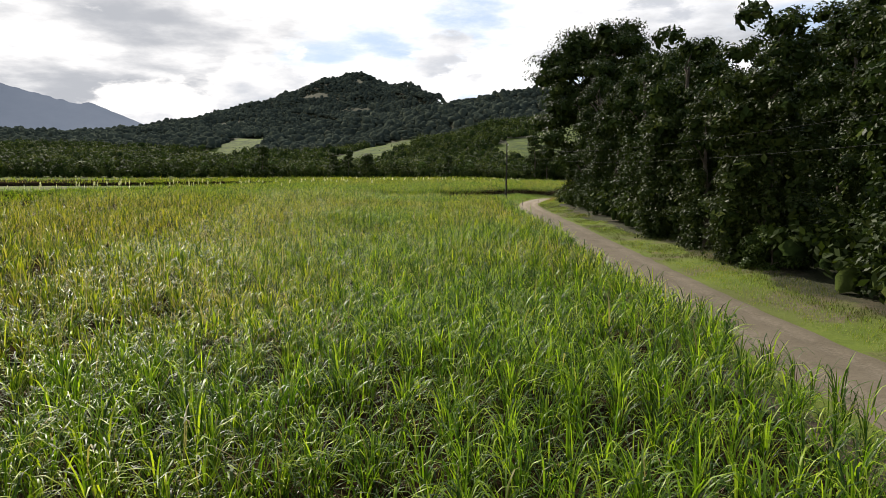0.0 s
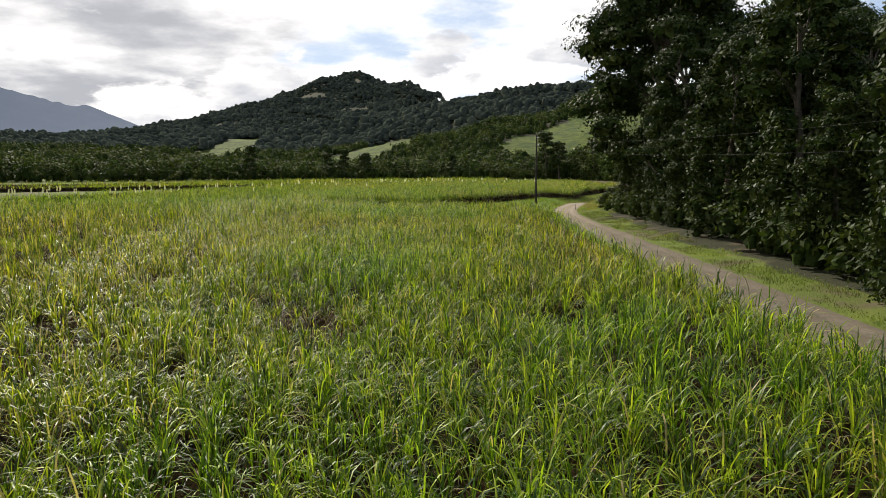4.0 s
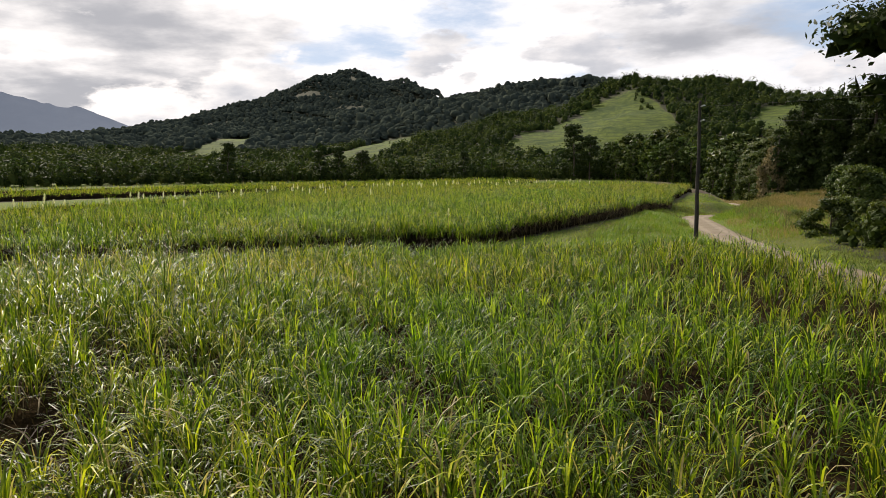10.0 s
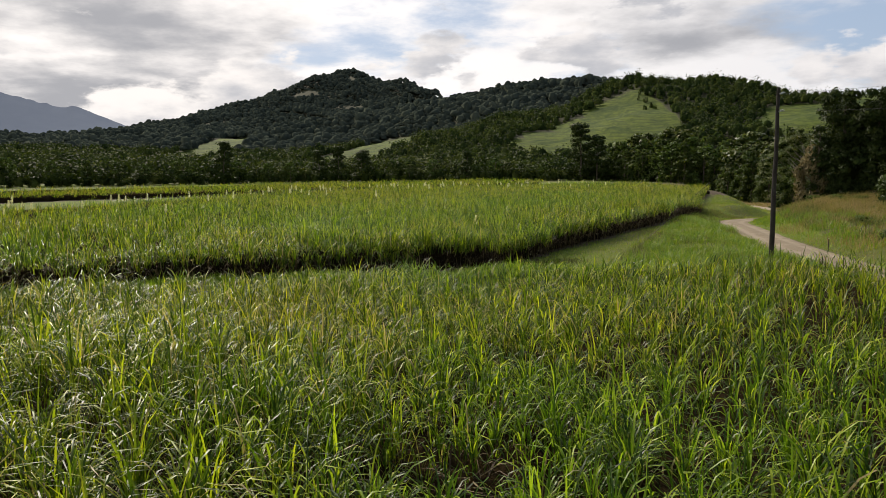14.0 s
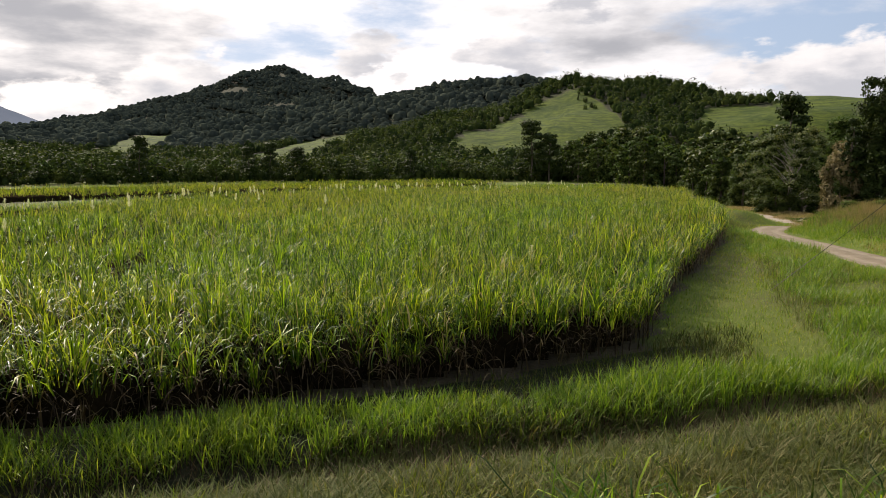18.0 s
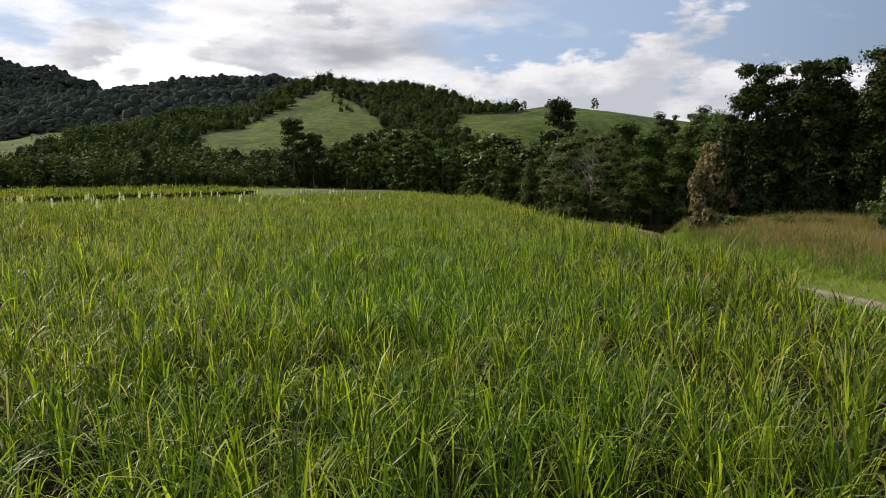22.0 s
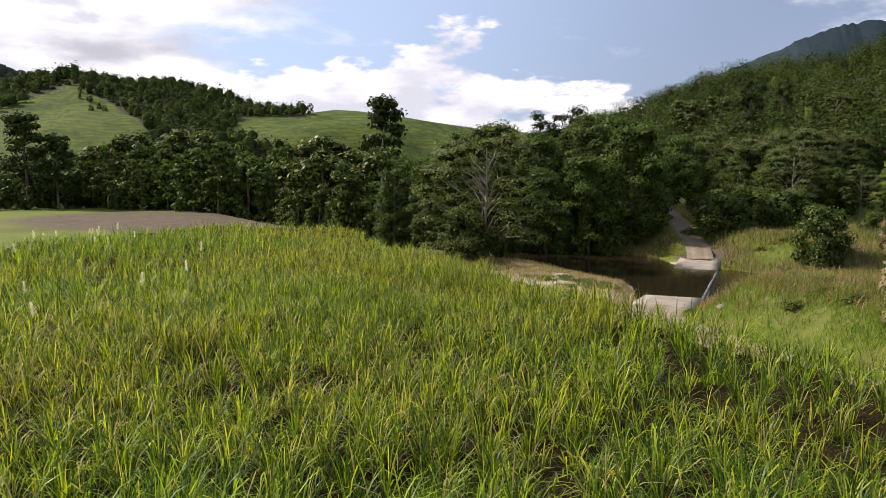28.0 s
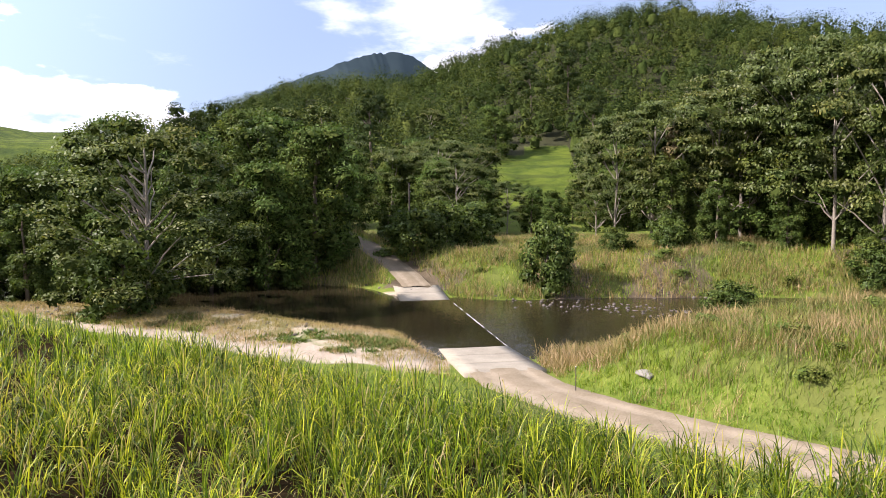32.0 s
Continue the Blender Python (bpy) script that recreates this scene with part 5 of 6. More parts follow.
for x, y, a, s in ((40, 88, 10, 0.68), (47, 104, 80, 0.75), (46, 68, 150, 0.85), (50, 50, 30, 0.8), (37, 50, 200, 0.72), (39, 32, 260, 1.05), (50, 128, 300, 0.8), (60, 84, 60, 0.8), (60, 60, 120, 1.1), (42, 10, 10, 1.1), (58, 36, 0, 1.1), (44, 118, 15, 0.75), (58, 112, 75, 0.75), (70, 100, 30, 1.0), (70, 70, 0, 1.1), (33, 108, 77, .72)):
    if first:
        place_first(rain, x, y, a, s)
    else:
        plant(rain, x, y, a, s)
    first = False
first = True
for x, y, a, s in ((30.0, 80, 0, 1.0), (24.6, 44, 70, 0.85), (26.0, 30, 140, 1.0), (42, 63, 210, 1.1), (44, 97, 280, 0.9), (39, 131, 30, 0.75), (43, 138, 99, 0.6), (33, 17, 20, 1.0), (42, 108, 45, 0.9), (42, 74, 160, 1.1), (42, 88, 0, 0.8), (36, 118, 200, 0.62), (46, 92, 0, 1.0), (40, 40, 10, 0.9), (41, 55, 0, 0.9), (41, 126, 0, 0.9), (52, 80, 0, 1.2), (52, 66, 90, 1.2), (52, 96, 50, 1.2), (36, 101, 30, .7), (37, 92, 200, .75), (38, 112, 100, .8), (24.8, 53, 10, .62), (26.4, 62, 120, .95), (27.4, 72, 40, .55), (29.9, 91, 220, .85), (31.0, 101, 80, .55), (32.8, 111, 130, .75), (33.6, 119, 300, .5), (35.4, 128, 200, .6), (27.5, 20, 60, .9)):
    if first:
        place_first(ivy, x, y, a, s)
    else:
        plant(ivy, x, y, a, s)
    first = False

# shrubs
shrub = make_tree("shrub", "rounded green shrub with large glossy leaves", 4.2, 2.9, 51, LEAF_VINE, base=0.05, clumps=28, leaves=190, size=0.27, trunk=0.12, limbs=4, top_flat=0.5, clump_r=0.36, category="shrub")
place_first(shrub, 36.5, 130, 0, 0.8)
for x, y, a, s in ((37.5, 138, 50, 0.8), (38, 146, 200, 0.8), (42, 148, 10, 0.8), (23.4, 41, 0, .6), (29.5, 79, 0, .7), (33, 100, 60, .7), (32, 110, 30, .6), (36, 84, 10, .6), (63, 178, 120, 1.3), (66, 184, 10, 1.2)):
    plant(shrub, x, y, a, s)

weed = make_tree("weed_clump", "low rough clump of leafy green weeds on the bank", 1.1, 1.0, 52, LEAF_WEED, base=0.05, clumps=12, leaves=60, size=0.2, trunk=0.02, fill=0.5, limbs=0, top_flat=0.5, clump_r=0.4, category="weed")
rw = random.Random(8)
place_first(weed, 72, 207, 0, 1.0)
for k in range(140):
    x, y = (rw.uniform(45, 150), rw.uniform(150, 262)) if k < 110 else (rw.uniform(58, 96), rw.uniform(192, 224))
    q = (np.array([x]), np.array([y]))
    if along(*q, ROAD)[0][0] < 6 or along(*q, FAR_ROAD)[0][0] < 6 or (70 < x < 90 and 221 < y < 240) or (y > 195 and along(*q, ROAD)[2][0] < 0) or along(*q, RIVER)[0][0] < 15.5 or field_two(*q)[0]:
        continue
    plant(weed, x, y, rw.uniform(0, 360), rw.uniform(0.5, 1.6), tall=rw.uniform(0.4, 0.9))

# the tower of creepers on the bank, with its neighbours
tower = make_tree("tree", "tall dead-straight trunk wrapped in a tower of dark creepers", 17.5, 4.0, 61, LEAF_DARK, base=0.08, clumps=46, leaves=210, size=0.36, trunk=0.4, limbs=4, vines=10, top_flat=0.35, hang=0.8, clump_r=0.34)
place_first(tower, 69.5, 202, 0, 1.0)
for x, y, a, s in ((75, 198, 80, 1.0), (74, 191, 160, 1.0), (82, 193, 220, 1.05), (80, 184, 300, 1.0), (71.5, 197, 10, .95), (72.5, 200.5, 130, 0.9), (86, 186, 0, 1.1), (78, 177, 40, .9)):
    plant(tower, x, y, a, s)
snag = make_tree("tree", "slim trunk thickly wrapped in dark creepers", 12.2, 1.0, 62, LEAF_DARK, base=0.03, clumps=26, leaves=60, size=0.36, trunk=0.22, limbs=2, vines=4, top_flat=0.3, clump_r=0.6)
place_first(snag, 66.3, 203.5, 0, 1.0)

bramble = make_tree("dead_vine_mound", "brown tangle of dead vines hanging beside the trunk", 7.5, 2.6, 63, TWIG, base=0.03, clumps=30, leaves=150, size=0.42, trunk=0.1, limbs=3, top_flat=0.45, hang=0.9, clump_r=0.34, category="vines", fill=0.6)
place_first(bramble, 65.9, 204.6, 0, 0.95, tall=1.4)
plant(bramble, 65.0, 205.6, 90, 0.42)

# the line of trees along the river and before the hills
LINE = "trees along the river"
olive = make_tree("tree", "spreading olive-green tree with pale forking limbs", 24, 12.0, 71, LEAF_OLIVE, BARK_PALE, base=0.14, clumps=110, leaves=150, size=0.38, trunk=0.26, limbs=34, top_flat=0.85, clump_r=0.17, fill=0.45, flat=0.5)
place_first(olive, 104.5, 267, 40, 1.0, tall=0.84)
vine_tree = make_tree("tree", "green tree smothered in climbing vines", 13.5, 3.6, 72, LEAF_VINE, base=0.1, clumps=24, leaves=230, size=0.30, trunk=0.25, limbs=3, vines=6, top_flat=0.45, group=LINE)
round_tree = make_tree("tree", "rounded dense green tree on the river bank", 14, 5.2, 73, LEAF_MID, base=0.15, clumps=32, leaves=270, size=0.30, trunk=0.3, limbs=5, vines=5, top_flat=0.6, group=LINE)
tall_tree = make_tree("tree", "tall dark tree with layered foliage", 22, 5.0, 74, LEAF_DARK, base=0.2, clumps=34, leaves=230, size=0.34, trunk=0.35, limbs=6, top_flat=0.5, group=LINE)
flat_tree = make_tree("tree", "open flat-topped tree with feathery foliage", 16, 6.5, 75, LEAF_OLIVE, BARK_PALE, base=0.34, clumps=52, leaves=190, size=0.26, trunk=0.16, limbs=14, top_flat=1.0, clump_r=0.24, group=LINE, fill=0.5, flat=0.34)
far_vine = make_tree("tree", "distant green tree smothered in climbing vines", 13.5, 3.6, 76, LEAF_VINE, base=0.1, clumps=22, leaves=36, size=0.8, trunk=0.25, limbs=2, vines=5, top_flat=0.45, group=LINE)
far_round = make_tree("tree", "distant rounded dense green tree", 14, 5.2, 77, LEAF_MID, base=0.12, clumps=26, leaves=44, size=0.85, trunk=0.3, limbs=2, vines=2, top_flat=0.6, group=LINE)
far_tall = make_tree("tree", "distant tall dark tree with layered foliage", 22, 5.0, 78, LEAF_DARK, base=0.12, clumps=34, leaves=60, size=0.85, trunk=0.35, limbs=3, top_flat=0.5, clump_r=0.42, group=LINE)
far_flat = make_tree("tree", "distant open flat-topped tree with feathery foliage", 16, 6.5, 79, LEAF_OLIVE, BARK_PALE, base=0.5, clumps=28, leaves=24, size=0.95, trunk=0.26, limbs=6, top_flat=1.2, clump_r=0.3, group=LINE)
KINDS = [vine_tree, round_tree, tall_tree, flat_tree, far_vine, far_round, far_tall, far_flat]
rt = random.Random(5)
used = set()


def put_tree(k, x, y, s, tall=1.0):
    a = rt.uniform(0, 360)
    if y > 300:
        k += 4
    if k in used:
        plant(KINDS[k], x, y, a, s, tall=tall)
    else:
        place_first(KINDS[k], x, y, a, s, tall=tall)
        used.add(k)


for x, y, k, s in ((86, 406, 2, 1.15), (92, 402, 2, 0.9), (171, 360, 2, 1.55), (137, 288, 1, 1.6), (150, 300, 1, 1.4), (129, 263, 1, 1.25), (135, 258, 1, 1.45), (140, 268, 0, 1.6), (131, 274, 1, 1.5), (146, 264, 1, 1.5), (126, 270, 1, 1.1),
                   (150, 276, 1, 1.6), (160, 285, 2, 1.1), (142, 280, 2, 1.0), (160, 275, 1, 1.5), (170, 262, 1, 1.2), (150, 250, 0, 0.5)):
    put_tree(k, x, y, s)
for k in range(24):     # vine-hung row behind the bare ground
    u = k / 23
    x, y = 109 + 7 * math.sin(u * 5) + rt.uniform(-3, 3), 284 + u * 121 + rt.uniform(-2, 2)
    put_tree(rt.choice((0, 0, 1)), x, y, rt.uniform(0.8, 1.25))
    put_tree(rt.choice((0, 1, 1, 3)), x + rt.uniform(8, 15), y + rt.uniform(-3, 3), rt.uniform(1.1, 1.5))
for k in range(64):     # the wood at the end of the flat
    u = k / 63
    x = 110 - 560 * u + rt.uniform(-4, 4)
    y = 402 + 28 * math.sin(u * 9) - 30 * u + rt.uniform(-5, 5)
    put_tree(rt.choice((0, 1, 1, 2, 3)), x, y, rt.uniform(0.45, 0.8))
for k in range(12):     # bushes in the gully of the pasture hill
    u = rt.random()
    put_tree(rt.choice((0, 1)), 252 - 20 * u + rt.uniform(-5, 5), 778 - 75 * u + rt.uniform(-6, 6), rt.uniform(0.25, 0.5))
for x, y in ((455, 652), (392, 690), (386, 700), (398, 684)):
    put_tree(1, x, y, rt.uniform(0.45, 0.7))
for k in range(46):     # trees beyond the ford
    u = rt.random()
    x, y = 163 + rt.uniform(0, 45), 160 + 140 * u
    if 198 < y < 244 and x > 160 or along(x, y, FAR_ROAD)[0] < 6:
        continue
    put_tree(rt.choice((0, 1, 1, 3)), x, y, rt.uniform(1.0, 1.5))
for x, y, k, s in ((152, 197, 3, 1.6), (147, 187, 1, 1.5), (141, 179, 0, 1.6), (157, 206, 3, 1.5), (158, 190, 1, 1.7), (148, 172, 1, 1.6), (136, 170, 3, 1.5), (132, 160, 1, 1.6), (163, 181, 1, 1.7), (150, 204, 0, 1.1), (170, 190, 3, 1.8), (143, 199, 0, .8), (165, 200, 3, 1.4), (140, 190, 0, .7), (133, 181, 0, .75), (175, 246, 1, 1.1), (168, 240, 3, 1.0), (180, 236, 1, .8), (203, 207, 1, 1.2), (210, 209, 3, 1.1), (198, 204, 1, 1.2), (192, 206, 0, 1.0), (218, 206, 1, 1.2), (228, 208, 3, 1.2), (188, 212, 1, .7), (204, 239, 1, .9), (196, 242, 3, .9), (214, 240, 1, 1.0), (188, 226, 1, .7), (196, 221, 1, .65), (181, 231, 3, .7), (207, 216, 1, .7), (176, 222, 1, .55), (170, 214, 3, .8)):
    put_tree(k, x, y, s)
for x, y, s, h in ((144.9, 188.1, 1.55, 1.25), (137.3, 184.8, 1.5, 1.2), (131.7, 181.0, 1.6, 1.15), (152, 193, 1.6, 1.1), (157.9, 212, 1.1, 1.25)):
    put_tree(3, x, y, s, h)
for k in range(40):     # taller crowns standing out of the hillside wood
    x, y = rt.uniform(180, 330), rt.uniform(70, 330)
    if clearing(np.array([x]), np.array([y]))[0] > 0 or along(x, y, FAR_ROAD)[0] < 8 or (204 < y < 240 and x < 215):
        continue
    put_tree(rt.choice((1, 3, 3, 2)), x, y, rt.uniform(0.9, 1.4))
for x, y, a, s, h in ((124.5, 224.4, 40, 1.4, 1.35), (139, 244, 100, 1.7, 0.95), (144, 240, 10, 1.8, 1.0), (150, 236, 200, 1.7, 1.0), (113.5, 205, 20, 1.2, 0.85), (140, 214, 0, .9, 1.0), (147, 222, 60, 1.0, .9), (129, 183, 0, 1.3, 1.0), (126, 174, 0, 1.5, 1.1), (141, 206, 0, 1.1, 1.0)):
    plant(shrub, x, y, a, s, tall=h)


for k, (x, y) in enumerate(((124, 268), (127.5, 260.5), (133, 262), (137, 256.5), (131, 270), (139, 264), (143, 270), (147, 261), (121.5, 274), (128, 277), (106.5, 262), (101.5, 268), (108, 271), (112, 281))):
    if along(x, y, RIVER)[0] < 12.8:
        continue
    plant(shrub, x, y, 67 * k, 0.9 + 0.25 * (k % 4), tall=0.75 + 0.15 * (k % 3))


def make_dead_tree():
    ob = thing("dead_tree", "pale bare dead tree with a forked top", "dead tree", 155.8, 201.2)
    part("trunk", mesh_from("trunk", *tube([(0, 0, -0.4), (0.1, 0, 6), (-0.1, 0.2, 12), (0.2, 0.1, 17), (0.5, 0.2, 21)], (0.28, 0.24, 0.2, 0.14, 0.05), 8), BARK_BARE, True), ob)
    for pts in ([(0, 0.15, 15), (0.3, -1.2, 17), (0.4, -2.6, 18), (0.5, -4.0, 19.5)], [(0.1, 0.1, 16.5), (0.2, 1.0, 18.2), (0.1, 1.4, 20.0), (0.1, 1.5, 21.0)], [(0, -2.0, 17.6), (0.1, -2.9, 17.9), (0, -4.4, 17.8), (0, -5, 18.0)]):
        part("limb", mesh_from("limb", *tube(pts, (0.11, 0.09, 0.06, 0.025), 6), BARK_BARE, True), ob)


BARK_BARE = rough_material("bare_dead_wood", [(0.3, (0.33, 0.30, 0.27)), (0.6, (0.5, 0.47, 0.43)), (0.8, (0.6, 0.57, 0.53))], 1.0, 9.0, 0.85, 0.4)
make_dead_tree()
rusty = make_tree("tree", "slim tree trunk hung with rust-brown dead creepers", 15, 0.9, 64, TWIG, base=0.25, clumps=26, leaves=70, size=0.4, trunk=0.2, limbs=2, vines=3, top_flat=0.3, clump_r=0.6)
place_first(rusty, 156.3, 203.2, 0, 1.35)


# ---- the woods on the hills ----
def forest(name, label, box, step, crown, seed, keep, leaves=0, quad=2.0):
    rng = np.random.default_rng(seed)
    x, y = jitter_grid(rng, *box, step)
    m = keep(x, y) & (clearing(x, y) < 0.5)
    x, y = x[m], y[m]
    z = ground_z(x, y)
    n = len(x)
    r = crown * ((0.5 + 0.95 * rng.random(n) ** 1.5) if leaves else (0.6 + 0.65 * rng.random(n)))
    h = r * ((1.2 if leaves else 0.62) + 0.4 * rng.random(n)) + crown * 1.3 * rng.random(n) ** 5
    z = z + crown * (0.9 if leaves > 20 else 0.35) * rng.random(n) ** 2        # crowns at uneven heights
    q = 0.45 if leaves > 20 else (0.7 if leaves else 1.15)
    ob = thing(name, label, "forest", 0, 0, 0, kind="stuff")
    # under leaves, the domes are dark cores that stand for shade in the crown
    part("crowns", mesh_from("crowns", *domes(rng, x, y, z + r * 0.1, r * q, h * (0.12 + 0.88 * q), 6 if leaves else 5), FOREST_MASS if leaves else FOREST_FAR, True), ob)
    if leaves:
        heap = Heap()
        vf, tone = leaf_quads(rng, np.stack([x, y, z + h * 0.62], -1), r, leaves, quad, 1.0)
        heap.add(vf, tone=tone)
        # inner leaves take darker tones as if shaded by the outer ones
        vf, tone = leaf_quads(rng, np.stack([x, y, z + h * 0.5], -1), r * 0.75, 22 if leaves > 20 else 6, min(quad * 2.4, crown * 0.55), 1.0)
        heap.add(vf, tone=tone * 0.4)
        part("leaves", heap.mesh("leaves", FOREST), ob)
    return ob


def east_hill(x, y):
    return (hills(x, y) > 5) & (x < 640) & (x > 175) & (y < 455) & (along(x, y, FAR_ROAD)[0] > 6)


def near_ridge(x, y):
    return (hills(x, y) > 5) & (x > -60) & (x < 620) & ~east_hill(x, y) & (y < 900) & (x < 520)


def far_ridge(x, y):
    d = np.minimum(along(x, y, CRESTS[0][1])[0], 99999)
    return (hills(x, y) > 5) & (y >= 900) & (x > y * -0.60 - 60) & (x < y * 0.33 + 60) & (y < np.where(x > 300, 1420 + 0 * x, 2260))


def plain_edge(x, y):
    return ((hills(x, y) <= 5) | ((x < -55) & (y < 905))) & (y > 435) & (x > -0.65 * y) & (x < 175) & (y < 1600)


def flat_edge(x):
    u = (110 - x) / 560
    return 402 + 28 * np.sin(u * 9) - 30 * u


# added dark foliage hides the lit floor where the grove has only shade
forest("shade_understorey", "dark low foliage added in place of the shade under the grove", (14, 60, 6, 140), 1.9, 1.25, 87, lambda x, y: (along(x, y, ROAD)[2] > 0) & (along(x, y, ROAD)[0] > 7.4 + 3 * (fbm(x, y, 5, 31) - 0.5) - 1.2 * S((y - 60) / 12)) & (along(x, y, ROAD)[0] < 22), 26, 0.5)
forest("flat_wood", "dark mixed wood closing the end of the flat", (-460, 118, 360, 470), 4.6, 4.0, 85, lambda x, y: (y > flat_edge(x) + 6) & (y < flat_edge(x) + 36), 30, 1.2)
forest("wood_edge_bushes", "low green bushes along the foot of the wood", (-460, 118, 350, 450), 3.0, 2.6, 86, lambda x, y: (y > flat_edge(x) - 7) & (y < flat_edge(x)), 34, 0.9)
forest("hill_forest", "dense green rainforest on the steep hill beyond the ford", (175, 650, 0, 455), 7.6, 5.4, 81, east_hill, 200, 0.74)
forest("ridge_forest", "dark rainforest covering the ridge behind the pasture", (-60, 620, 430, 900), 5.8, 3.9, 82, near_ridge, 12, 1.5)
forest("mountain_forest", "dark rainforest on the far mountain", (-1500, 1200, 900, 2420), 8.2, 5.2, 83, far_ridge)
forest("valley_wood", "dark wood on the valley floor", (-1000, 175, 435, 1600), 6.6, 4.0, 84, plain_edge, 7, 1.9)


def far_mountain(name, label, crest, depth, mat):
    """A ridge on the horizon: a crest over a foot, with gullies between."""
    C = np.array(smooth_line(crest, 14.0))
    n = len(C)
    v = np.linspace(0, 1, 14)
    t = C[:, :2] / np.linalg.norm(C[:, :2], axis=1)[:, None]
    X = C[:, 0:1] - t[:, 0:1] * depth * (1 - v)
    Y = C[:, 1:2] - t[:, 1:2] * depth * (1 - v)
    gully = 1 - 0.03 * np.sin(np.pi * v) * fbm(X + Y * 0.3, Y * 0.2, 260, 3)
    Z = C[:, 2:3] * v * gully + 9 * (fbm(X, Y, 70, 4) - 0.5) + 9 * (vnoise(X, Y, 30, 6) - 0.5) * v ** 12
    i = np.arange(n * 14).reshape(n, 14)
    f = np.stack([i[:-1, :-1], i[1:, :-1], i[1:, 1:], i[:-1, 1:]], -1).reshape(-1, 4)
    return tagged(new(name, mesh_from(name, np.stack([X, Y, Z - 5], -1).reshape(-1, 3), f, mat, True)), label, "mountain", kind="structure")


# both ranges carry their haze in the colour and emission
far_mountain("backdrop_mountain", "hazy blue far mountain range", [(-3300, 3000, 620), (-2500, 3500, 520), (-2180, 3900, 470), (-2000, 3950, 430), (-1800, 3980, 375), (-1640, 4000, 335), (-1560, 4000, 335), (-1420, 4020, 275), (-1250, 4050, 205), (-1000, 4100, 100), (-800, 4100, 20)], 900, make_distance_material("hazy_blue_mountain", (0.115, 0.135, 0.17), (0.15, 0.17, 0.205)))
far_mountain("backdrop_mountain", "dark blue-green far peak above the wooded hill", [(1350, 960, 80), (1800, 900, 255), (2300, 800, 420), (2550, 755, 490), (2620, 740, 500), (2740, 700, 525), (2880, 640, 512), (3000, 560, 455), (3150, 400, 450), (3300, 100, 440)], 900, make_distance_material("hazy_dark_mountain", (0.022, 0.034, 0.040), (0.034, 0.048, 0.054)))


# ---- cane flowers ----
def make_plume(label):
    rng = np.random.default_rng(91)
    ob = thing("cane_flower", label, "flower", 0, 0, 0, group="cane flowers")
    part("stalk", mesh_from("stalk", *tube([(0, 0, 0), (0.02, 0, 0.8), (0.06, 0.01, 1.5)], (0.012, 0.010, 0.006), 5), CANE, True), ob)
    n = 110
    u = rng.random(n)
    z = 0.85 + 0.75 * u
    V, F = blades(rng, 0.05 * u, 0 * u, z, 0.16 + 0.20 * (1 - u), np.full(n, 0.03), np.full(n, 0.4), rng.uniform(0.3, 1.3, n), 2)
    part("plume", mesh_from("plume", V, F, PLUME), ob, "feathery silvery white plume")
    return ob


def plant_plumes():
    ob = make_plume("feathery silvery cane flower standing above the leaves")
    r = random.Random(17)
    spots = [(3.8, 147.1, 0.95), (40.2, 240.5, 0.95), (35, 236, 1.0), (47, 251, 1.0), (30, 238, .9), (28, 231, .9)]
    for k in range(120):
        sx = r.uniform(70, 285)
        nx = -130 + abs(r.gauss(0, 11))
        spots.append((sx * RU[0] + nx * RN[0], sx * RU[1] + nx * RN[1], r.uniform(0.85, 1.35)))
    for k in range(45):
        sx, nx = r.uniform(215, 285), r.uniform(-126, -85)
        spots.append((sx * RU[0] + nx * RN[0], sx * RU[1] + nx * RN[1], r.uniform(0.8, 1.15)))
    for k in range(30):
        nx = r.uniform(-124, -86)
        sx = 263 + (nx + 94) * 1.5 - abs(r.gauss(0, 4))
        spots.append((sx * RU[0] + nx * RN[0], sx * RU[1] + nx * RN[1], r.uniform(0.85, 1.2)))
    first = True
    for x, y, q in spots:
        if not bool(field_two(np.array([x]), np.array([y]))[0]):
            continue
        z = float(ground_z(x, y)) + 1.2
        m = Matrix.LocRotScale((x, y, z), Euler((r.uniform(-.1, .1), r.uniform(-.1, .1), r.uniform(0, 6.28))), (q, q, q))
        if first:
            ob.matrix_basis = m
        else:
            copy_thing(ob, Matrix()).matrix_basis = m
        first = False


plant_plumes()


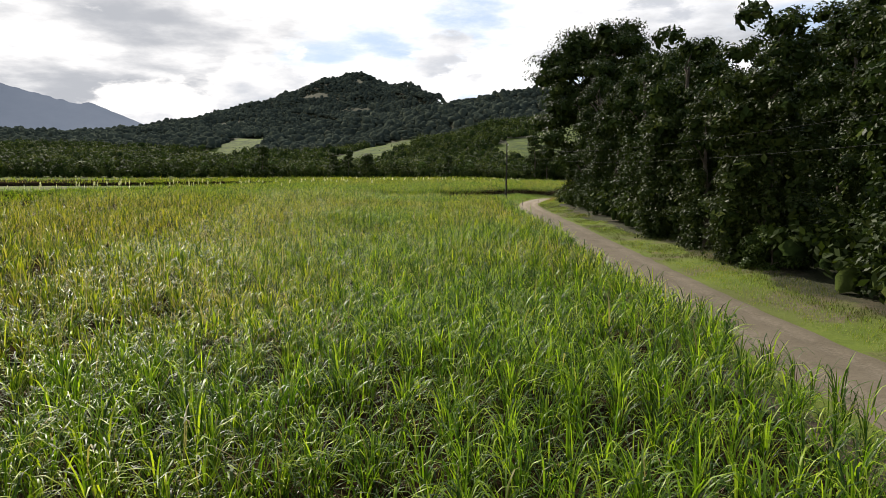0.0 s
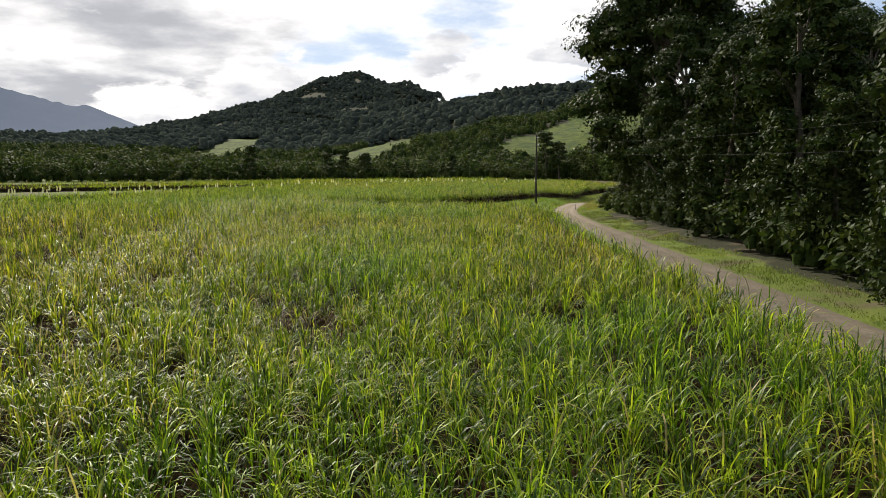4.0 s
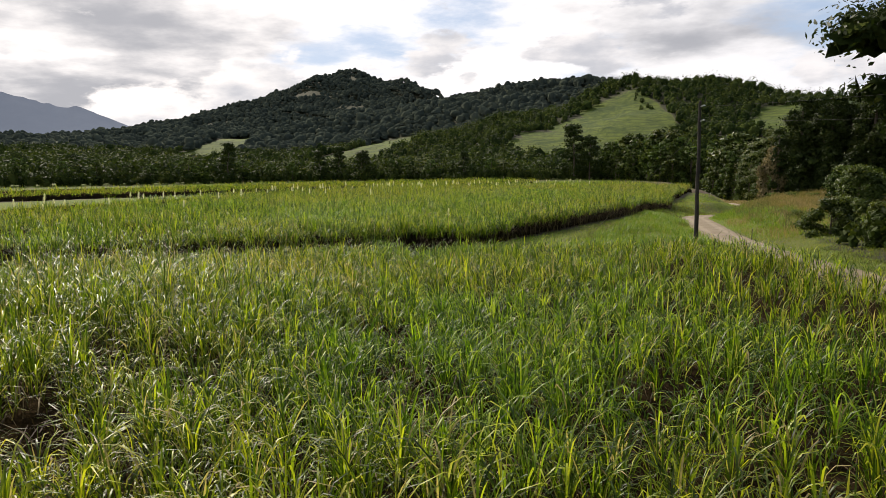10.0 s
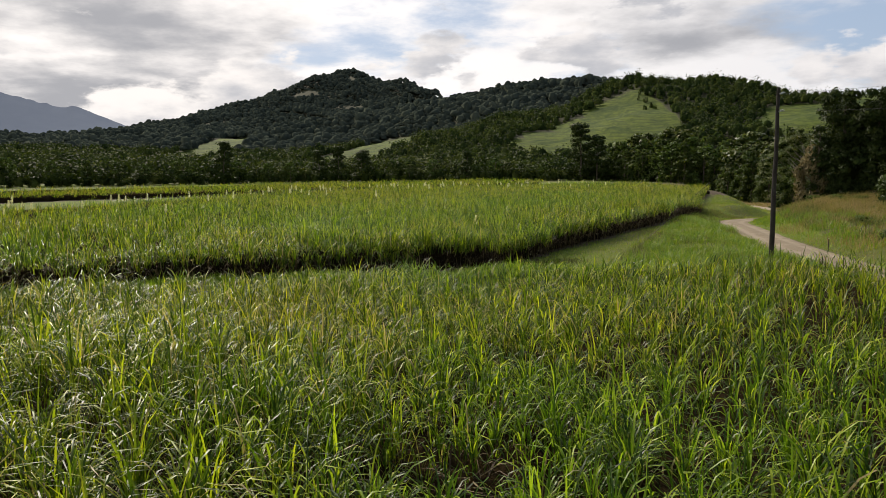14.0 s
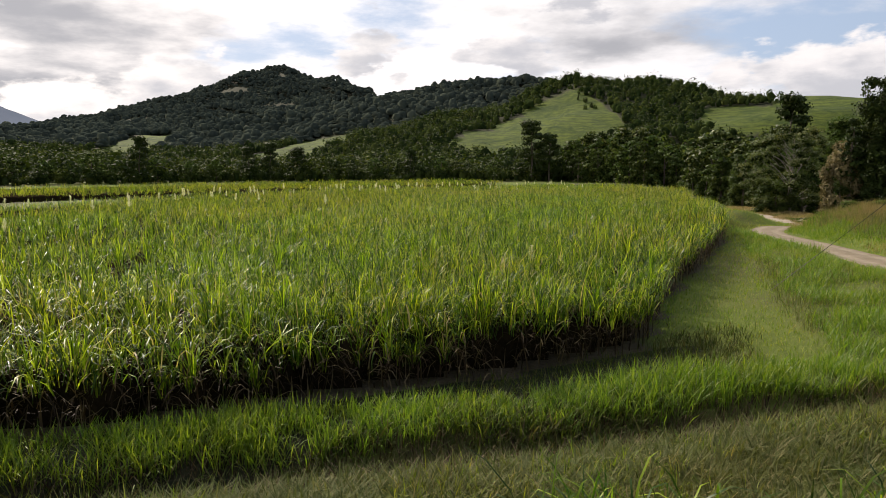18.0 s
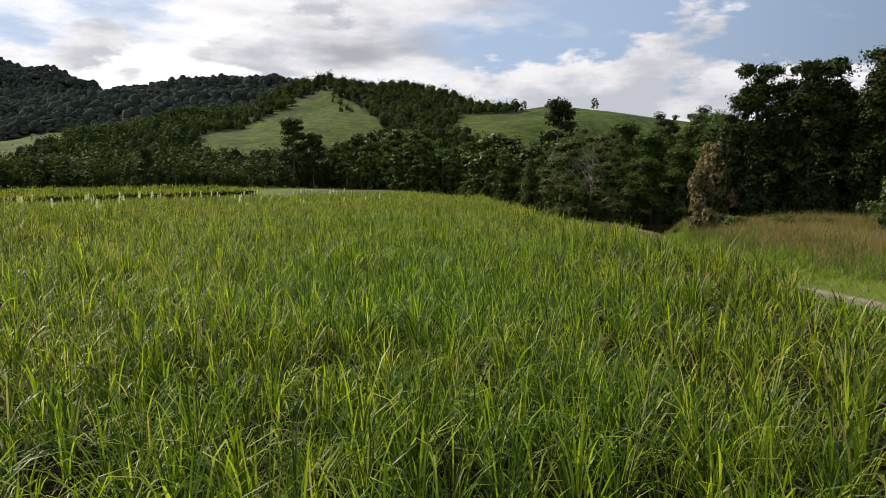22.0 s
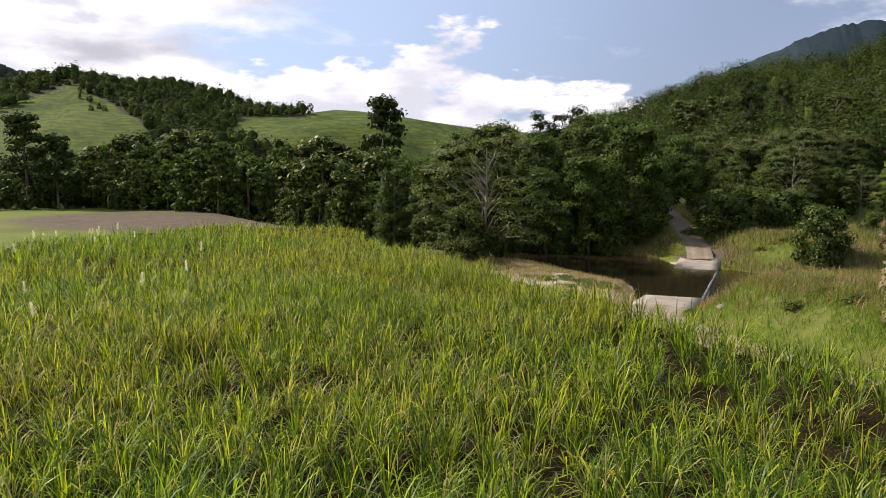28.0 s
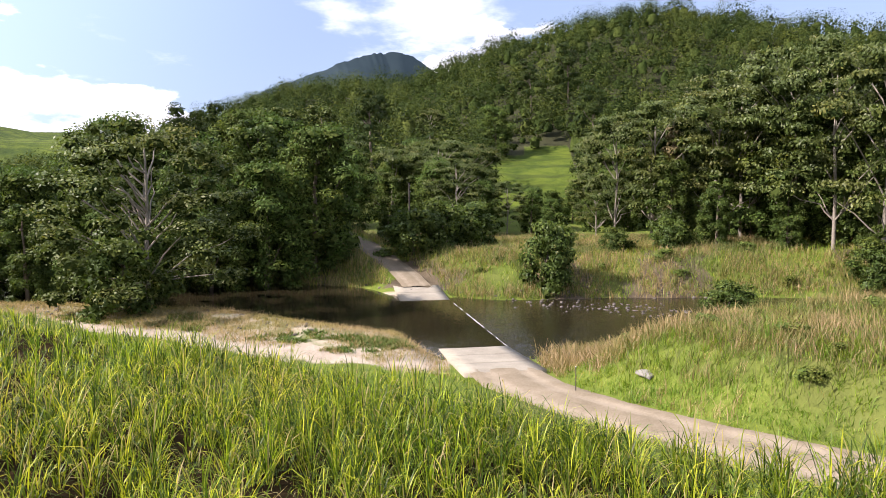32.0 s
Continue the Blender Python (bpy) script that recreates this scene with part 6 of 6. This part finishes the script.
# ---- pole and wires ----
def make_pole(x, y, height, label):
    ob = thing("utility_pole", label, "utility pole", x, y)
    zs = np.linspace(-0.5, height, 9)
    pts = [(0.02 * math.sin(z), 0.015 * math.cos(z * 1.3), z) for z in zs]
    part("post", mesh_from("post", *tube(pts, 0.19 - 0.07 * (zs + 0.5) / height, 10), POLE, True), ob)
    bm = bmesh.new()
    bmesh.ops.create_cone(bm, cap_ends=True, segments=10, radius1=0.13, radius2=0.05, depth=0.12, matrix=Matrix.Translation((0, 0, height + 0.05)))
    me = bpy.data.meshes.new("cap")
    bm.to_mesh(me); bm.free()
    me.materials.append(POLE)
    part("cap", me, ob)
    for z in (height - 0.35, height - 1.55):
        bm = bmesh.new()
        bmesh.ops.create_cone(bm, cap_ends=True, segments=8, radius1=0.05, radius2=0.05, depth=0.34, matrix=Matrix.Translation((0.16, -0.1, z)) @ Matrix.Rotation(1.2, 4, "Y"))
        for q in (0.2, 0.27, 0.34):
            bmesh.ops.create_cone(bm, cap_ends=True, segments=10, radius1=0.09, radius2=0.05, depth=0.05, matrix=Matrix.Translation((q, -0.1, z + 0.05)))
        me = bpy.data.meshes.new("insulator")
        bm.to_mesh(me); bm.free()
        me.materials.append(PORCELAIN)
        part("insulator", me, ob, "pale porcelain insulator")
    return ob


def make_wire(a, b, sag, label):
    u = np.linspace(0, 1, 40)
    P = np.array(a)[None] * (1 - u)[:, None] + np.array(b)[None] * u[:, None]
    P[:, 2] -= sag * 4 * u * (1 - u)
    ob = new("power_line", mesh_from("power_line", *tube(P, np.full(40, 0.006), 5), WIRE, True))
    return tagged(ob, label, "power line")


PX, PY = 24.6, 143.9
make_pole(PX, PY, 11.9, "tall dark timber utility pole beside the dirt road")
pz = float(ground_z(PX, PY))
make_wire((PX + 0.2, PY - 0.1, pz + 11.5), (17.0, -30, 10.6), 3.0, "thin upper power line strung from the timber pole")
make_wire((PX + 0.2, PY - 0.1, pz + 10.3), (17.0, -30, 9.4), 3.0, "thin lower power line strung from the timber pole")
make_pole(160, 248, 10.5, "distant timber utility pole beyond the ford")
make_pole(150, 150, 10.5, "timber utility pole among the trees beyond the river")
z1, z2 = float(ground_z(160, 248)) + 10.0, float(ground_z(150, 150)) + 10.0
make_wire((160, 248, z1), (150, 150, z2), 1.2, "power line crossing before the wooded hill")


def make_guy():
    """The stay of the pole: a pale guard over the foot of a steel wire."""
    a, b = Vector((17.1, 150.3, float(ground_z(17.1, 150.3)) - 0.1)), Vector((PX, PY, pz + 9.6))
    ob = thing("guy_wire", "steel stay wire with a pale guard at its foot", "guy wire", a.x, a.y, a.z)
    d = b - a
    part("wire", mesh_from("wire", *tube([(0, 0, 0), tuple(d * 0.5), tuple(d)], (0.012, 0.012, 0.012), 5), WIRE, True), ob)
    g = d.normalized() * 2.9
    part("guard", mesh_from("guard", *tube([tuple(g * 0.08), tuple(g * 0.5), tuple(g)], (0.018, 0.018, 0.018), 8), BARK_PALE, True), ob, "pale tubular guard")


make_guy()


def make_stake(x, y, h, label, r=0.035):
    ob = thing("marker_stake", label, "stake", x, y)
    part("shaft", mesh_from("shaft", *tube([(0, 0, -0.3), (0.01, 0, h * 0.5), (0.03, 0.01, h)], (r, r * 0.95, r * 0.8), 7), POLE, True), ob)
    part("tip", mesh_from("tip", *tube([(0.03, 0.01, h), (0.031, 0.01, h + 0.07)], (r * 0.95, r * 0.5), 7), PORCELAIN, True), ob, "pale painted tip")


make_stake(76.4, 224.0, 1.5, "thin dark stake beside the track at the ford")
make_stake(25.6, 131.5, 1.1, "short dark marker stake beside the bend of the track")
make_stake(32.6, 149.5, 1.1, "short dark marker stake on the grass inside the bend")
make_stake(11.2, 134.8, 0.9, "short dark stake in the headland grass", 0.05)
